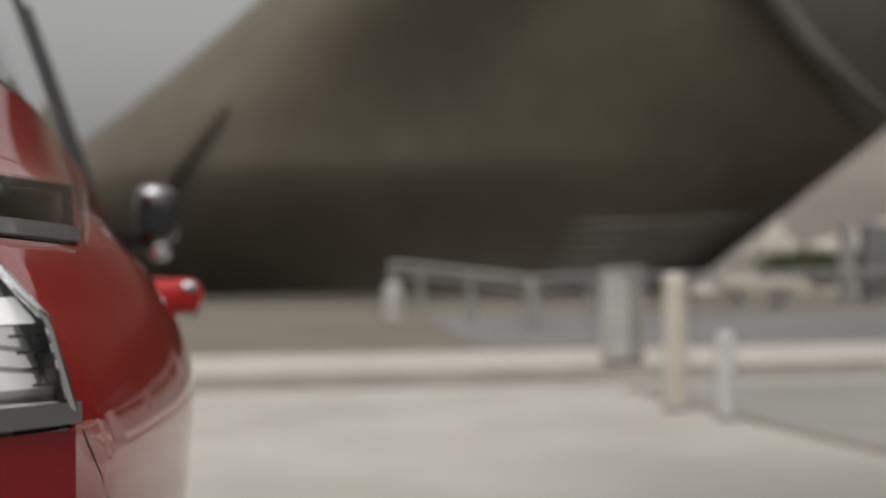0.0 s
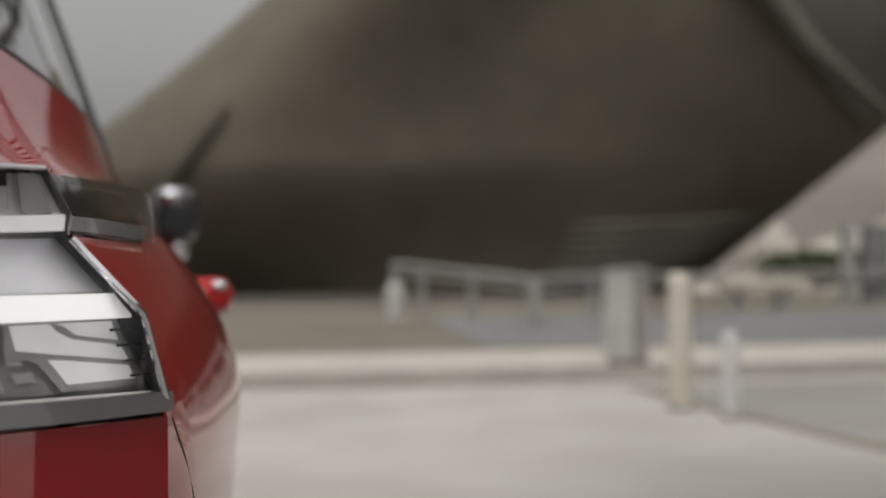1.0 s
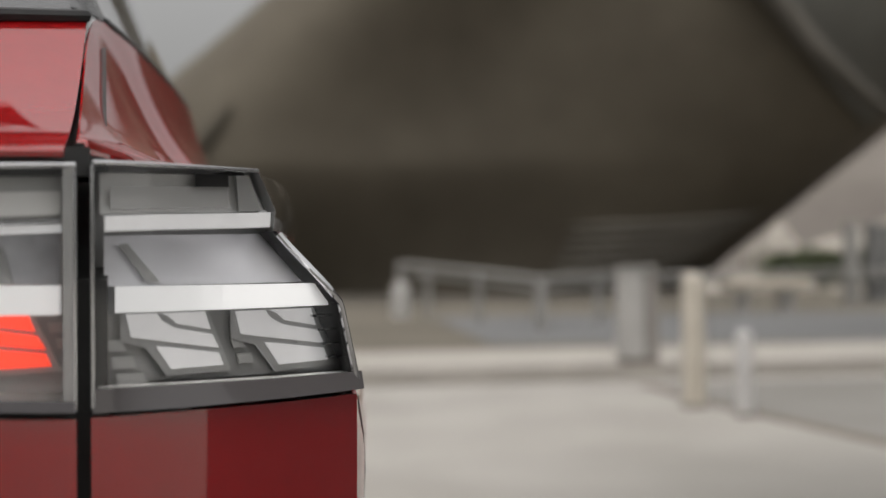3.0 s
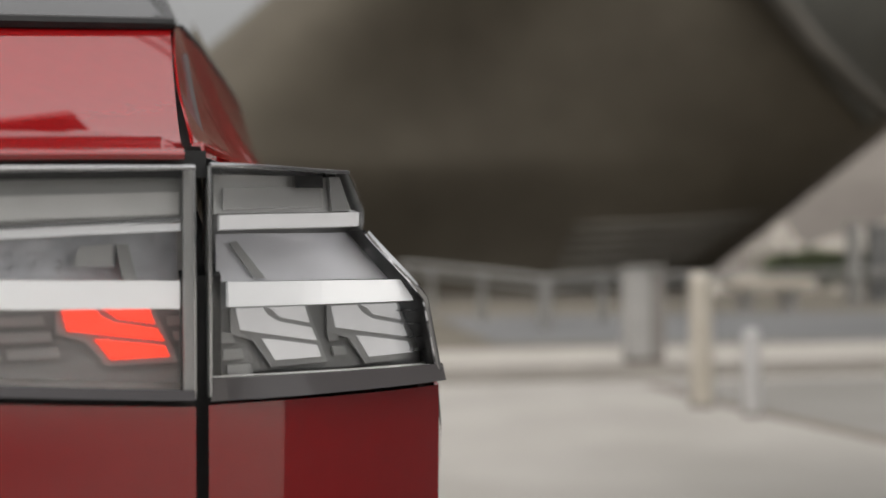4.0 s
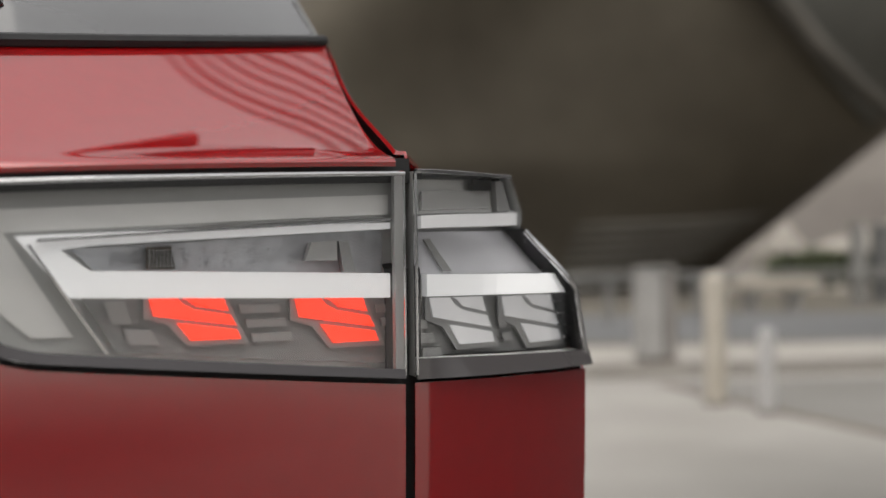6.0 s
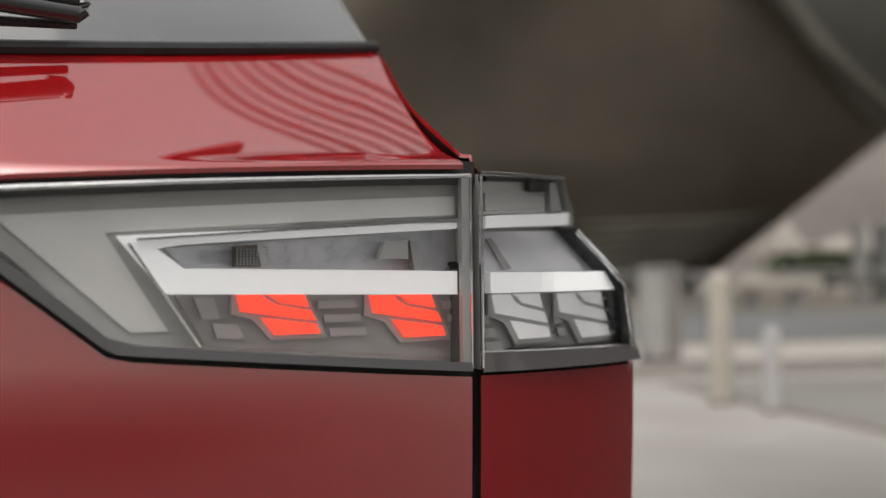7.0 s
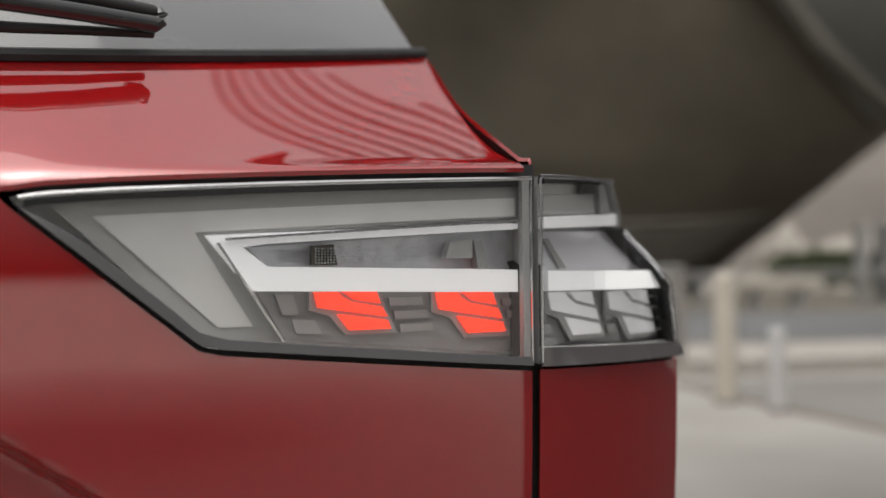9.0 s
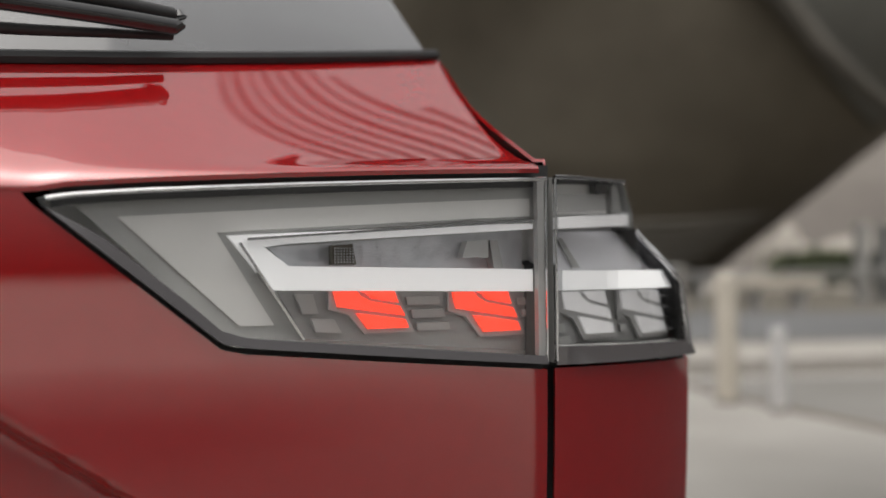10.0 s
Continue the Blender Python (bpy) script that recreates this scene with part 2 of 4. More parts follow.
def sheet(fn, nu, nv, thick=0.0, inward=Vector((0, 1, 0)), keep=None):
    """A grid fn(u, v) -> point, given a thickness along inward."""
    bm = bmesh.new()
    g = [[bm.verts.new(fn(i / nu, j / nv)) for j in range(nv + 1)] for i in range(nu + 1)]
    for i in range(nu):
        for j in range(nv):
            q = (g[i][j], g[i + 1][j], g[i + 1][j + 1], g[i][j + 1])
            if keep is None or keep(sum((v.co for v in q), Vector()) / 4):
                bm.faces.new(q)
    bmesh.ops.remove_doubles(bm, verts=bm.verts[:], dist=1e-5)
    if thick:
        r = bmesh.ops.extrude_face_region(bm, geom=bm.faces[:])
        for v in r["geom"]:
            if isinstance(v, bmesh.types.BMVert):
                v.co += inward * thick
    loose = [v for v in bm.verts if not v.link_faces]
    bmesh.ops.delete(bm, geom=loose, context="VERTS")
    return bm


def box(x0, x1, y0, y1, z0, z1, bevel=0.0, seg=2):
    bm = bmesh.new()
    bmesh.ops.create_cube(bm, size=1)
    for v in bm.verts:
        v.co = Vector(((x0 + x1) / 2 + v.co.x * (x1 - x0), (y0 + y1) / 2 + v.co.y * (y1 - y0), (z0 + z1) / 2 + v.co.z * (z1 - z0)))
    if bevel:
        bmesh.ops.bevel(bm, geom=bm.edges[:], offset=bevel, segments=seg, affect="EDGES")
    return bm


def tube(pts, r, sides=10, flat=1.0):
    """A round bar along points, with closed ends."""
    bm = bmesh.new()
    pts = [Vector(p) for p in pts]
    rings = []
    for i, p in enumerate(pts):
        d = (pts[min(i + 1, len(pts) - 1)] - pts[max(i - 1, 0)]).normalized()
        a = d.cross(Vector((0, 0, 1)))
        if a.length < 1e-3:
            a = Vector((1, 0, 0))
        a.normalize()
        b = d.cross(a)
        rr = r[i] if isinstance(r, (list, tuple)) else r
        rings.append([bm.verts.new(p + a * rr * math.cos(k * math.tau / sides) + b * rr * flat * math.sin(k * math.tau / sides)) for k in range(sides)])
    for i in range(len(rings) - 1):
        for k in range(sides):
            bm.faces.new((rings[i][k], rings[i][(k + 1) % sides], rings[i + 1][(k + 1) % sides], rings[i + 1][k]))
    bm.faces.new(rings[0])
    bm.faces.new(rings[-1])
    return bm


def lathe(profile, sides=28, axis="z"):
    """Turns (radius, height) pairs round an axis."""
    bm = bmesh.new()
    rings = []
    for r, h in profile:
        ring = []
        for k in range(sides):
            c, s = math.cos(k * math.tau / sides) * r, math.sin(k * math.tau / sides) * r
            ring.append(bm.verts.new((c, s, h) if axis == "z" else (h, c, s)))
        rings.append(ring)
    for i in range(len(rings) - 1):
        for k in range(sides):
            bm.faces.new((rings[i][k], rings[i][(k + 1) % sides], rings[i + 1][(k + 1) % sides], rings[i + 1][k]))
    bm.faces.new(rings[0])
    bm.faces.new(rings[-1])
    return bm


# ---------------------------------------------------------------- ground
def kerb_y(x):
    return 11.08 + 0.145 * x


def flat_sheet(outline, z, depth):
    bm = bmesh.new()
    f = bm.faces.new([bm.verts.new((x, y, z)) for x, y in outline])
    if depth:
        r = bmesh.ops.extrude_face_region(bm, geom=[f])
        for v in r["geom"]:
            if isinstance(v, bmesh.types.BMVert):
                v.co.z -= depth
    return bm


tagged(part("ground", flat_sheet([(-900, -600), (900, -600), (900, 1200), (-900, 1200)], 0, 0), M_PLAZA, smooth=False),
       "pale worn concrete plaza ground with painted shade reaching to the horizon", "ground", kind="structure")
tagged(part("verge", flat_sheet([(-300, kerb_y(-300) + 2.4), (-60, kerb_y(-60) + 2.6), (60, kerb_y(60) + 2.6), (300, kerb_y(300) + 2.4), (300, 400), (-300, 400)], 0.008, 0), M_SAND, smooth=False),
       "brown sandy bare ground behind the raised pavement", "bare ground", kind="structure")
# dark strip painted for the shade and weak bounce along the hall's foot
tagged(part("soil_bed", flat_sheet([(-60, 40), (13.5, 41), (13.5, 72), (-60, 72)], 0.012, 0), M_FOOT_SHADE, smooth=False),
       "dark ground strip standing for shade at the hall's foot", "soil", kind="structure")
tagged(part("road", flat_sheet([(1.1, 17.0), (60, 17.0), (60, 29.0), (0.2, 28.0)], 0.016, 0), M_ROAD, smooth=False),
       "smooth grey asphalt road surface across the sand", "road", kind="structure")
bm = flat_sheet([(-60, kerb_y(-60)), (60, kerb_y(60)), (60, kerb_y(60) + 2.6), (-60, kerb_y(-60) + 2.6)], 0.15, 0.15)
bmesh.ops.bevel(bm, geom=[e for e in bm.edges if all(v.co.z > 0.1 for v in e.verts)], offset=0.02, segments=2, affect="EDGES")
tagged(part("pavement", bm, M_KERB), "raised pale stone pavement with a rounded kerb edge", "pavement", kind="structure")
DRAIN = [(2.19, 10.95), (2.35, 9.72), (2.73, 8.11), (2.98, 7.1), (3.4, 5.6), (4.0, 3.6)]
bm = bmesh.new()
rows = [[bm.verts.new((x + s * 0.07, y, z)) for s, z in ((-1, 0.0), (-0.8, 0.008), (0.8, 0.008), (1, 0.0))] for x, y in DRAIN]
for a, b in zip(rows, rows[1:]):
    for k in range(3):
        bm.faces.new((a[k], a[k + 1], b[k + 1], b[k]))
tagged(part("drain_channel", bm, M_JOINT), "brown stone drain strip set in the plaza", "drain", kind="structure")


tagged(part("apron", flat_sheet([(x + 0.03, y) for x, y in DRAIN[::-1]] + [(60, kerb_y(60) - 0.1), (60, 3.6)], 0.005, 0), M_APRON, smooth=False), "greyer concrete apron beyond the drain strip", "pavement", kind="structure")
# unseen wall added to give the car's flank a dark reflection
tagged(part("wall_east", box(11, 11.4, 2.0, 25.0, 0, 9.0, 0.02), M_WALL, smooth=False), "plain dark grey wall added out of view for reflections", "wall", kind="structure")
tagged(part("driveway", flat_sheet([(3.12, 7.3), (3.3, 5.9), (2.8, 4.6), (2.5, 3.2), (2.5, 1.2), (11, 0.6), (11, 8.2)], 0.010, 0), M_DRIVE, smooth=False), "dark asphalt driveway along the drain strip", "driveway", kind="structure")


# ---------------------------------------------------------------- far structures
def foot_recess(cx, z):
    """How far the shell's foot draws back; least towards its leaning end."""
    return (5.4 - 4.9 * smoothstep(-0.1, 0.75, cx)) * max(0.0, 1 - z / 7) ** 1.5


def overhang(cx):
    """The shell leans out most over its nearer half."""
    return 0.16 * (1 - smoothstep(-0.7, -0.1, cx))


def hull_point(u, v):
    """The leaning hall: u round its plan, v up."""
    z = 17.4 * v
    xl, xr = -32.2 + 1.28 * z, 16.2 + 1.2 * z
    c, s = math.cos(u * math.tau), math.sin(u * math.tau)
    n = 0.75
    cx = math.copysign(abs(c) ** n, c)
    sy = math.copysign(abs(s) ** n, s)
    return Vector(((xl + xr) / 2 + cx * (xr - xl) / 2, 74 - 0.10 * z - (overhang(cx) * z * abs(sy) if s < 0 else 0.0) + sy * (14 - 0.1 * z) + 1.2 * math.sin(0.25 * z + cx * 2) + (foot_recess(cx, z) if s < 0 else 0.0), z))


hall = thing("concrete_hall", pose(0, 0, 0), "huge dark leaning concrete hall with a curved weathered shell", "building")
bm = sheet(hull_point, 96, 40)
top = [hull_point(i / 96, 1) for i in range(96)]
bm.faces.new([bm.verts.new(p) for p in top])
bmesh.ops.remove_doubles(bm, verts=bm.verts[:], dist=1e-3)
part("shell", bm, M_SHELL, hall)
part("rim", tube([(15.0, 57.8, 17.4), (17.0, 57.7, 15.0), (19.0, 57.8, 12.4), (21.3, 58.2, 10.3), (23.6, 59, 8.9)], [0.7, 0.65, 0.6, 0.5, 0.2], 14), M_SHELL_EDGE, hall, "lighter grey concrete rim")


def shell_front(x, z, out=0.0):
    """The point of the shell's near side at x and z, moved out from it."""
    xl, xr = -32.2 + 1.28 * z, 16.2 + 1.2 * z
    cx = max(-1.0, min(1.0, (2 * x - xl - xr) / (xr - xl)))
    sy = max(0.0, 1 - abs(cx) ** (8 / 3)) ** 0.375
    return Vector((x, 74 - 0.10 * z - overhang(cx) * z * sy - sy * (14 - 0.1 * z) + 1.2 * math.sin(0.25 * z + cx * 2) + foot_recess(cx, z) - out, z))


# a dark slanting bar that stands slightly proud of the shell
part("recess", tube([shell_front(-14.5 + 1.0 * t, 4.7 + 1.3 * t, 0.1) for t in np.linspace(0, 4.1, 9)], [0.15, 0.35, 0.45, 0.5, 0.5, 0.5, 0.45, 0.35, 0.15], 12), M_DARK_BROWN, hall, "dark slanting bar on the shell")
for k in range(6):
    part("ledge", tube([shell_front(6.5 + 0.2 * k + (8.6 + 0.55 * k) * t, 1.1 + 0.50 * k + 0.65 * t * t, 0.05) for t in np.linspace(0, 1, 9)], [0.04, 0.10, 0.13, 0.13, 0.13, 0.13, 0.13, 0.10, 0.04], 8), M_LEDGE, hall, "worn grey concrete ledge")
RIM = [(13.0, 19.5), (15.2, 17.2), (17.0, 15.0), (19.0, 12.4), (21.3, 10.3), (23.6, 8.9)]
part("side_slab", sheet(lambda u, v: shell_front(spline(u, (0, 0.2, 0.4, 0.6, 0.8, 1.0), [p[0] for p in RIM]) + 0.2 + 4.2 * v, spline(u, (0, 0.2, 0.4, 0.6, 0.8, 1.0), [p[1] for p in RIM]) + 2.4 * v, 0.45), 20, 8, 0.6, Vector((0, 1, 0))), M_SLAB, hall, "smooth grey concrete slab beyond the rim")


# unseen leaning fins above the hall, added for reflected stripes, on beam and posts
for k in range(9):
    x = -3.9 + 1.55 * k
    tall = (80, 60, 47)[max(0, k - 6)]
    wide = (0.36, 0.46, 0.30, 0.40)[k % 4]
    part("roof_fin", tube([(x, 63, 23.5), (x + 2.6, 63, 36), (x + 5.4 - 0.2 * (50 - min(tall, 50)), 63, min(tall, 50)), (x + 5.4 + 0.2 * (tall - 50) + 0.1, 63, tall + 0.5)], [wide, wide, wide, wide * 0.7], 6, 1.0), M_FIN, hall, "unseen dark metal fin for the tailgate's reflected stripes")
part("roof_beam", tube([(-6, 64, 24.5), (5, 64, 25.2), (14, 64, 25.0)], 0.45, 10), M_SHELL, hall)
for x in (-5, 13):
    part("roof_post", tube([(x, 66, 16.8), (x, 64.5, 25)], 0.3, 8), M_SHELL, hall)


def hill_point(u, v):
    x, y = 6 + 150 * u, 95 + 70 * v
    z = 16 * smoothstep(0, 1, v * 1.6) + 10 * smoothstep(12, 60, x) * v + 1.6 * noise.noise(Vector((x * 0.09, y * 0.09, 0))) + 0.5 * noise.noise(Vector((x * 0.4, y * 0.4, 3)))
    return Vector((x, y, max(-0.2, z * smoothstep(0, 0.08, v))))


tagged(part("hillside", sheet(hill_point, 120, 50), M_HILL), "bare pale brown earth hillside beyond the hall", "hillside", kind="structure")


def ramp_point(u, v):
    x = 12.6 + 24 * u
    top_z = 0.35 + 0.34 * max(0.0, x - 13.2) + 0.25 * noise.noise(Vector((x * 0.6, 0, 0)))
    return Vector((x, 55 + 4 * v + 0.3 * math.sin(x), top_z * math.sin(v * math.pi) ** 0.6 if 0 < v < 1 else -0.05))


tagged(part("embankment", sheet(ramp_point, 50, 10), M_ROCK), "pale stony embankment rising beside the hall", "embankment", kind="structure")


def boulder(name, at, r, seed):
    bm = bmesh.new()
    bmesh.ops.create_icosphere(bm, subdivisions=4, radius=1)
    for v in bm.verts:
        d = 1 + 0.35 * noise.noise(v.co * 1.3 + Vector((seed, 0, 0))) + 0.12 * noise.noise(v.co * 4 + Vector((0, seed, 0)))
        v.co = Vector((v.co.x * r[0] * d, v.co.y * r[1] * d, v.co.z * r[2] * d))
    ob = part(name, bm, M_ROCK)
    ob.matrix_world = pose(*at)
    return ob


tagged(boulder("boulder", (16.9, 56.6, 0.6), (1.5, 1.3, 2.5), 3.1), "large pale rounded rock outcrop on the slope", "rock")


def shrub(at, size, seed):
    """A low shrub: a few stems and a crown of many small leaf clumps."""
    rnd = random.Random(seed)
    ob = thing("shrub", pose(*at), "low dark green shrub below the pale slope", "shrub", "shrubs by the slope")
    for k in range(4):
        a = rnd.uniform(0, math.tau)
        tip = (math.cos(a) * size[0] * 0.5, math.sin(a) * size[1] * 0.5, size[2] * 0.7)
        part("stem", tube([(0, 0, 0), (tip[0] * 0.4, tip[1] * 0.4, tip[2] * 0.5), tip], [0.06, 0.045, 0.02], 6), M_BARK, ob)
    bm = bmesh.new()
    for k in range(900):
        d = Vector((rnd.gauss(0, 1), rnd.gauss(0, 1), rnd.gauss(0, 1))).normalized()
        rr = rnd.uniform(0.45, 1.0) * (1 + 0.3 * noise.noise(d * 2 + Vector((seed, 0, 0))))
        c = Vector((d.x * size[0] * rr, d.y * size[1] * rr, size[2] * (0.62 + 0.42 * d.z * rr)))
        q = Euler((rnd.uniform(0, 6), rnd.uniform(0, 6), rnd.uniform(0, 6))).to_matrix()
        w = rnd.uniform(0.12, 0.24)
        bm.faces.new([bm.verts.new(c + q @ Vector(p)) for p in ((-w, 0, 0), (0, -w * 0.5, 0.03), (w, 0, 0), (0, w * 0.5, 0.03))])
    part("crown", bm, M_LEAF, ob, smooth=False)
    return ob


shrub((15.6, 51, 0), (1.2, 1.0, 1.75), 1)
shrub((17.1, 51.4, 0), (1.35, 1.0, 1.95), 2)
shrub((18.6, 51.8, 0), (1.25, 1.0, 1.8), 3)


def pier(x, y, w, h, mat):
    ob = thing("concrete_pier", pose(x, y, 0), "tall dark grey concrete pier beyond the road", "pier", "piers beyond the road")
    part("shaft", box(-w / 2, w / 2, -0.25, 0.25, 0.1, h, 0.03), mat, ob)
    part("foot", box(-w / 2 - 0.1, w / 2 + 0.1, -0.35, 0.35, 0, 0.12, 0.02), M_STEEL, ob)
    return ob


pier(12.55, 34.6, 0.32, 2.4, M_STEEL)
pier(13.45, 34.6, 0.9, 2.35, M_PIER)
pier(15.2, 35.2, 1.2, 2.6, M_PIER)


# ---------------------------------------------------------------- fence, bench, posts
def fence_run(points, label):
    ob = thing("fence", pose(points[0][0], points[0][1], 0), label, "fence", "fences along the road")
    x0, y0, _ = points[0]
    for x, y, h in points:
        part("post", box(x - x0 - 0.075, x - x0 + 0.075, y - y0 - 0.06, y - y0 + 0.06, 0, h + 0.02, 0.015), M_STEEL, ob)
    part("top_rail", tube([(x - x0, y - y0, h) for x, y, h in points], 0.055, 10), M_STEEL, ob)
    part("middle_rail", tube([(x - x0, y - y0, h * 0.82) for x, y, h in points], 0.04, 8), M_STEEL, ob)
    return ob


fence_run([(-0.55, 28.0, 1.28), (0.12, 26.6, 1.2), (1.18, 24.2, 1.06), (2.1, 20.6, 0.92)], "pale grey metal fence sloping down beside the sand")
fence_run([(2.15, 20.55, 0.92), (3.55, 23.6, 0.95), (4.6, 26.0, 0.95), (6.4, 28.6, 0.95), (9.6, 31.5, 0.97), (12.2, 33.5, 1.0), (17, 36, 1.0), (24, 38, 1.0)], "pale grey metal railing along the road's far side")

stub = thing("stone_post", pose(-0.5, 27.4, 0), "short pale stone post at the fence's end", "post")
part("shaft", lathe([(0.23, 0), (0.23, 0.6), (0.20, 0.75), (0.10, 0.84)]), M_CABINET, stub)

bench = thing("concrete_bench", pose(8.7, 30, 0), "pale concrete bench standing beyond the road", "bench")
part("slab", box(-1.15, 1.1, -0.3, 0.3, 0.52, 0.86, 0.06), M_BOLLARD, bench)
part("leg", box(-0.75, -0.45, -0.2, 0.2, 0, 0.54, 0.02), M_STEEL, bench)
part("leg", box(0.35, 0.7, -0.2, 0.2, 0, 0.54, 0.02), M_STEEL, bench)

cabinet = thing("utility_cabinet", pose(2.21, 11.62, 0.15, 0, 0, 6), "grey metal utility cabinet with a darker side panel", "cabinet")
part("body", box(-0.150, 0.07, -0.16, 0.16, 0.03, 0.88, 0.03, 3), M_CABINET, cabinet)
part("side_panel", box(0.075, 0.20, -0.15, 0.15, 0.03, 0.875, 0.02), M_CABINET_DARK, cabinet, "brown-grey panel")
part("cap", box(-0.160, 0.21, -0.17, 0.17, 0.875, 0.91, 0.015), M_CABINET, cabinet)
part("plinth", box(-0.14, 0.19, -0.14, 0.14, 0, 0.035, 0.005), M_JOINT, cabinet)


def bollard(x, y, r, h, mat, label):
    ob = thing("bollard", pose(x, y, 0), label, "bollard", "bollards on the plaza's edge")
    part("shaft", lathe([(r, 0.01), (r, h - 0.06), (r * 0.97, h - 0.03), (r * 0.8, h - 0.008), (r * 0.45, h)]), mat, ob)
    part("collar", lathe([(r * 1.12, 0), (r * 1.12, 0.02), (r * 1.02, 0.03)]), M_JOINT, ob)
    return ob


bollard(2.24, 9.22, 0.084, 0.995, M_BOLLARD, "tall cream painted metal bollard on the drain strip")
bollard(2.455, 8.62, 0.058, 0.60, M_BOLLARD_GREY, "short light grey metal bollard beside the drain strip")


# ---------------------------------------------------------------- the car
CAR = thing("car", pose(-0.4232, 0.9793, 0, 0, 0, 16), "glossy red sport utility car with lit tail lamps on the plaza", "car")


def lens_y(x):
    """The plan of the car's tail at lamp height."""
    x = abs(x)
    return 0.24 * x ** 2 + 0.13 * x ** 4 + 0.2 * x ** 8


def lens_yz(x, z):
    """The lens, whose upper tier is set back towards the corner."""
    return lens_y(x) + 0.04 * smoothstep(0.985, 1.04, z) * smoothstep(0.63, 0.75, abs(x))


def tail_y(x, z):
    """The tail's skin below the lamps, with the number plate's recess."""
    y = lens_y(x) + 0.002 + 0.35 * max(0.0, 0.95 - z) ** 2
    d = -(abs(x) - 0.262) * 0.583 - (z - 0.921) * 0.813
    return y + 0.022 * smoothstep(0.0, 0.013, d) if z < 1.03 else y


def side_base(y):
    return spline(y, (0.25, 0.33, 0.5, 0.7, 0.9, 1.2, 2.0, 3.0, 3.7, 4.15, 4.4), (0.812, 0.833, 0.868, 0.902, 0.923, 0.935, 0.928, 0.918, 0.90, 0.84, 0.74))


def edge_x(z):
    """The outer edge of the lamp and of the panel below it."""
    return interp(z, (0.0, 0.927, 0.985, 1.033, 1.046, 1.08), (0.808, 0.808, 0.793, 0.750, 0.752, 0.737))


def inset(z):
    """How far the flank draws in above and below its widest line."""
    if z > 0.885:
        return 0.10 * (z - 0.885) + 2.5 * (z - 0.885) ** 2
    d = max(0.0, 0.885 - z)
    return 0.10 * d * d / (d + 0.03)


def side_x(y, z):
    """The flank's skin."""
    if y >= 0.25:
        return side_base(y) - inset(z)
    xe = edge_x(z)
    ye = min(0.249, lens_yz(xe, z))
    k = (y - ye) / max(1e-4, 0.25 - ye)
    return xe + (side_base(0.25) - inset(z) - xe) * k


def lamp_top(x):
    return interp(x, (0.279, 0.298, 0.339, 0.424, 0.617, 0.72), (1.041, 1.0445, 1.048, 1.0535, 1.065, 1.070))


def lamp_low(x):
    return interp(x, (0.279, 0.385, 0.40, 0.624, 0.81), (1.041, 0.9555, 0.952, 0.930, 0.924))


GAP = 0.6285


def lower_top(x):
    return interp(x, (0.0, 0.272, 0.279), (1.0455, 1.0455, 1.0375)) if x < 0.279 else lamp_low(x) - 0.0035


# tailgate: the skin below the lamp and the flaring skin above it
def gate_low_point(u, v):
    x = -(GAP - 0.003) + 2 * (GAP - 0.003) * u
    zt = lower_top(abs(x))
    z = 0.56 + (zt - 0.56) * v
    return Vector((x, tail_y(x, z), z))


gate = part("tailgate", sheet(gate_low_point, 400, 160, 0.003), M_RED, CAR)


def glass_base(x):
    return 0.086 + 0.843 * x * x, 1.1255 + 0.211 * x * x


def gate_up_point(u, v):
    s = -1 + 2 * u
    x = s * interp(v, (0, 0.12, 1), (0.6195, 0.6200, 0.6275))
    y1, z1 = glass_base(x)
    y0, z0 = lens_y(x) + 0.001, (lamp_top(abs(x)) if abs(x) > 0.279 else 1.041) + 0.0065
    rise = 0.03 * (1 - math.exp(-v / 0.02)) + 0.97 * v ** (0.78 + 0.70 * smoothstep(0.20, 0.58, abs(x)))
    return Vector((x, y0 + (y1 - y0) * v, z0 + (z1 - z0) * rise))


part("upper_panel", sheet(lambda u, v: gate_up_point(u, v ** 1.7), 180, 64, 0.003, Vector((0, 0.3, -1))), M_RED, gate)


# rear window, its black trim and the pillars
def rear_glass_point(u, v):
    s = -1 + 2 * u
    z0 = glass_base(0.622 * s)[1] + 0.004
    z = z0 + (1.57 - z0) * v
    x = s * (0.622 - 0.36 * max(0.0, z - 1.2) - 0.1 * max(0.0, z - 1.4))
    y = glass_base(0.622 * s)[0] + 0.004 + (z - z0) * 0.76 + 0.20 * v * v
    return Vector((x, y, z))


part("rear_window", sheet(rear_glass_point, 40, 30, 0.004), M_REARGLASS, CAR, "dark tinted rear window")
trim = [Vector((x, glass_base(x)[0] - 0.002, glass_base(x)[1] + 0.002)) for x in np.linspace(-0.627, 0.627, 60)]
part("window_trim", tube(trim, 0.0055, 8), M_BLACK, CAR, "matt black rubber window trim")


def shoulder(y):
    return side_x(y, 1.072)


def belt(y):
    """Plan and height of the foot of the cabin's side."""
    return (spline(y, (0.13, 0.43, 0.60, 0.9, 1.2, 1.6, 2.6, 3.1), (0.6265, 0.6335, 0.672, 0.742, 0.768, 0.797, 0.835, 0.82)),
            spline(y, (0.13, 0.28, 0.43, 0.60, 0.9, 1.2, 2.6, 3.2), (1.08, 1.138, 1.213, 1.222, 1.205, 1.19, 1.14, 1.10)))


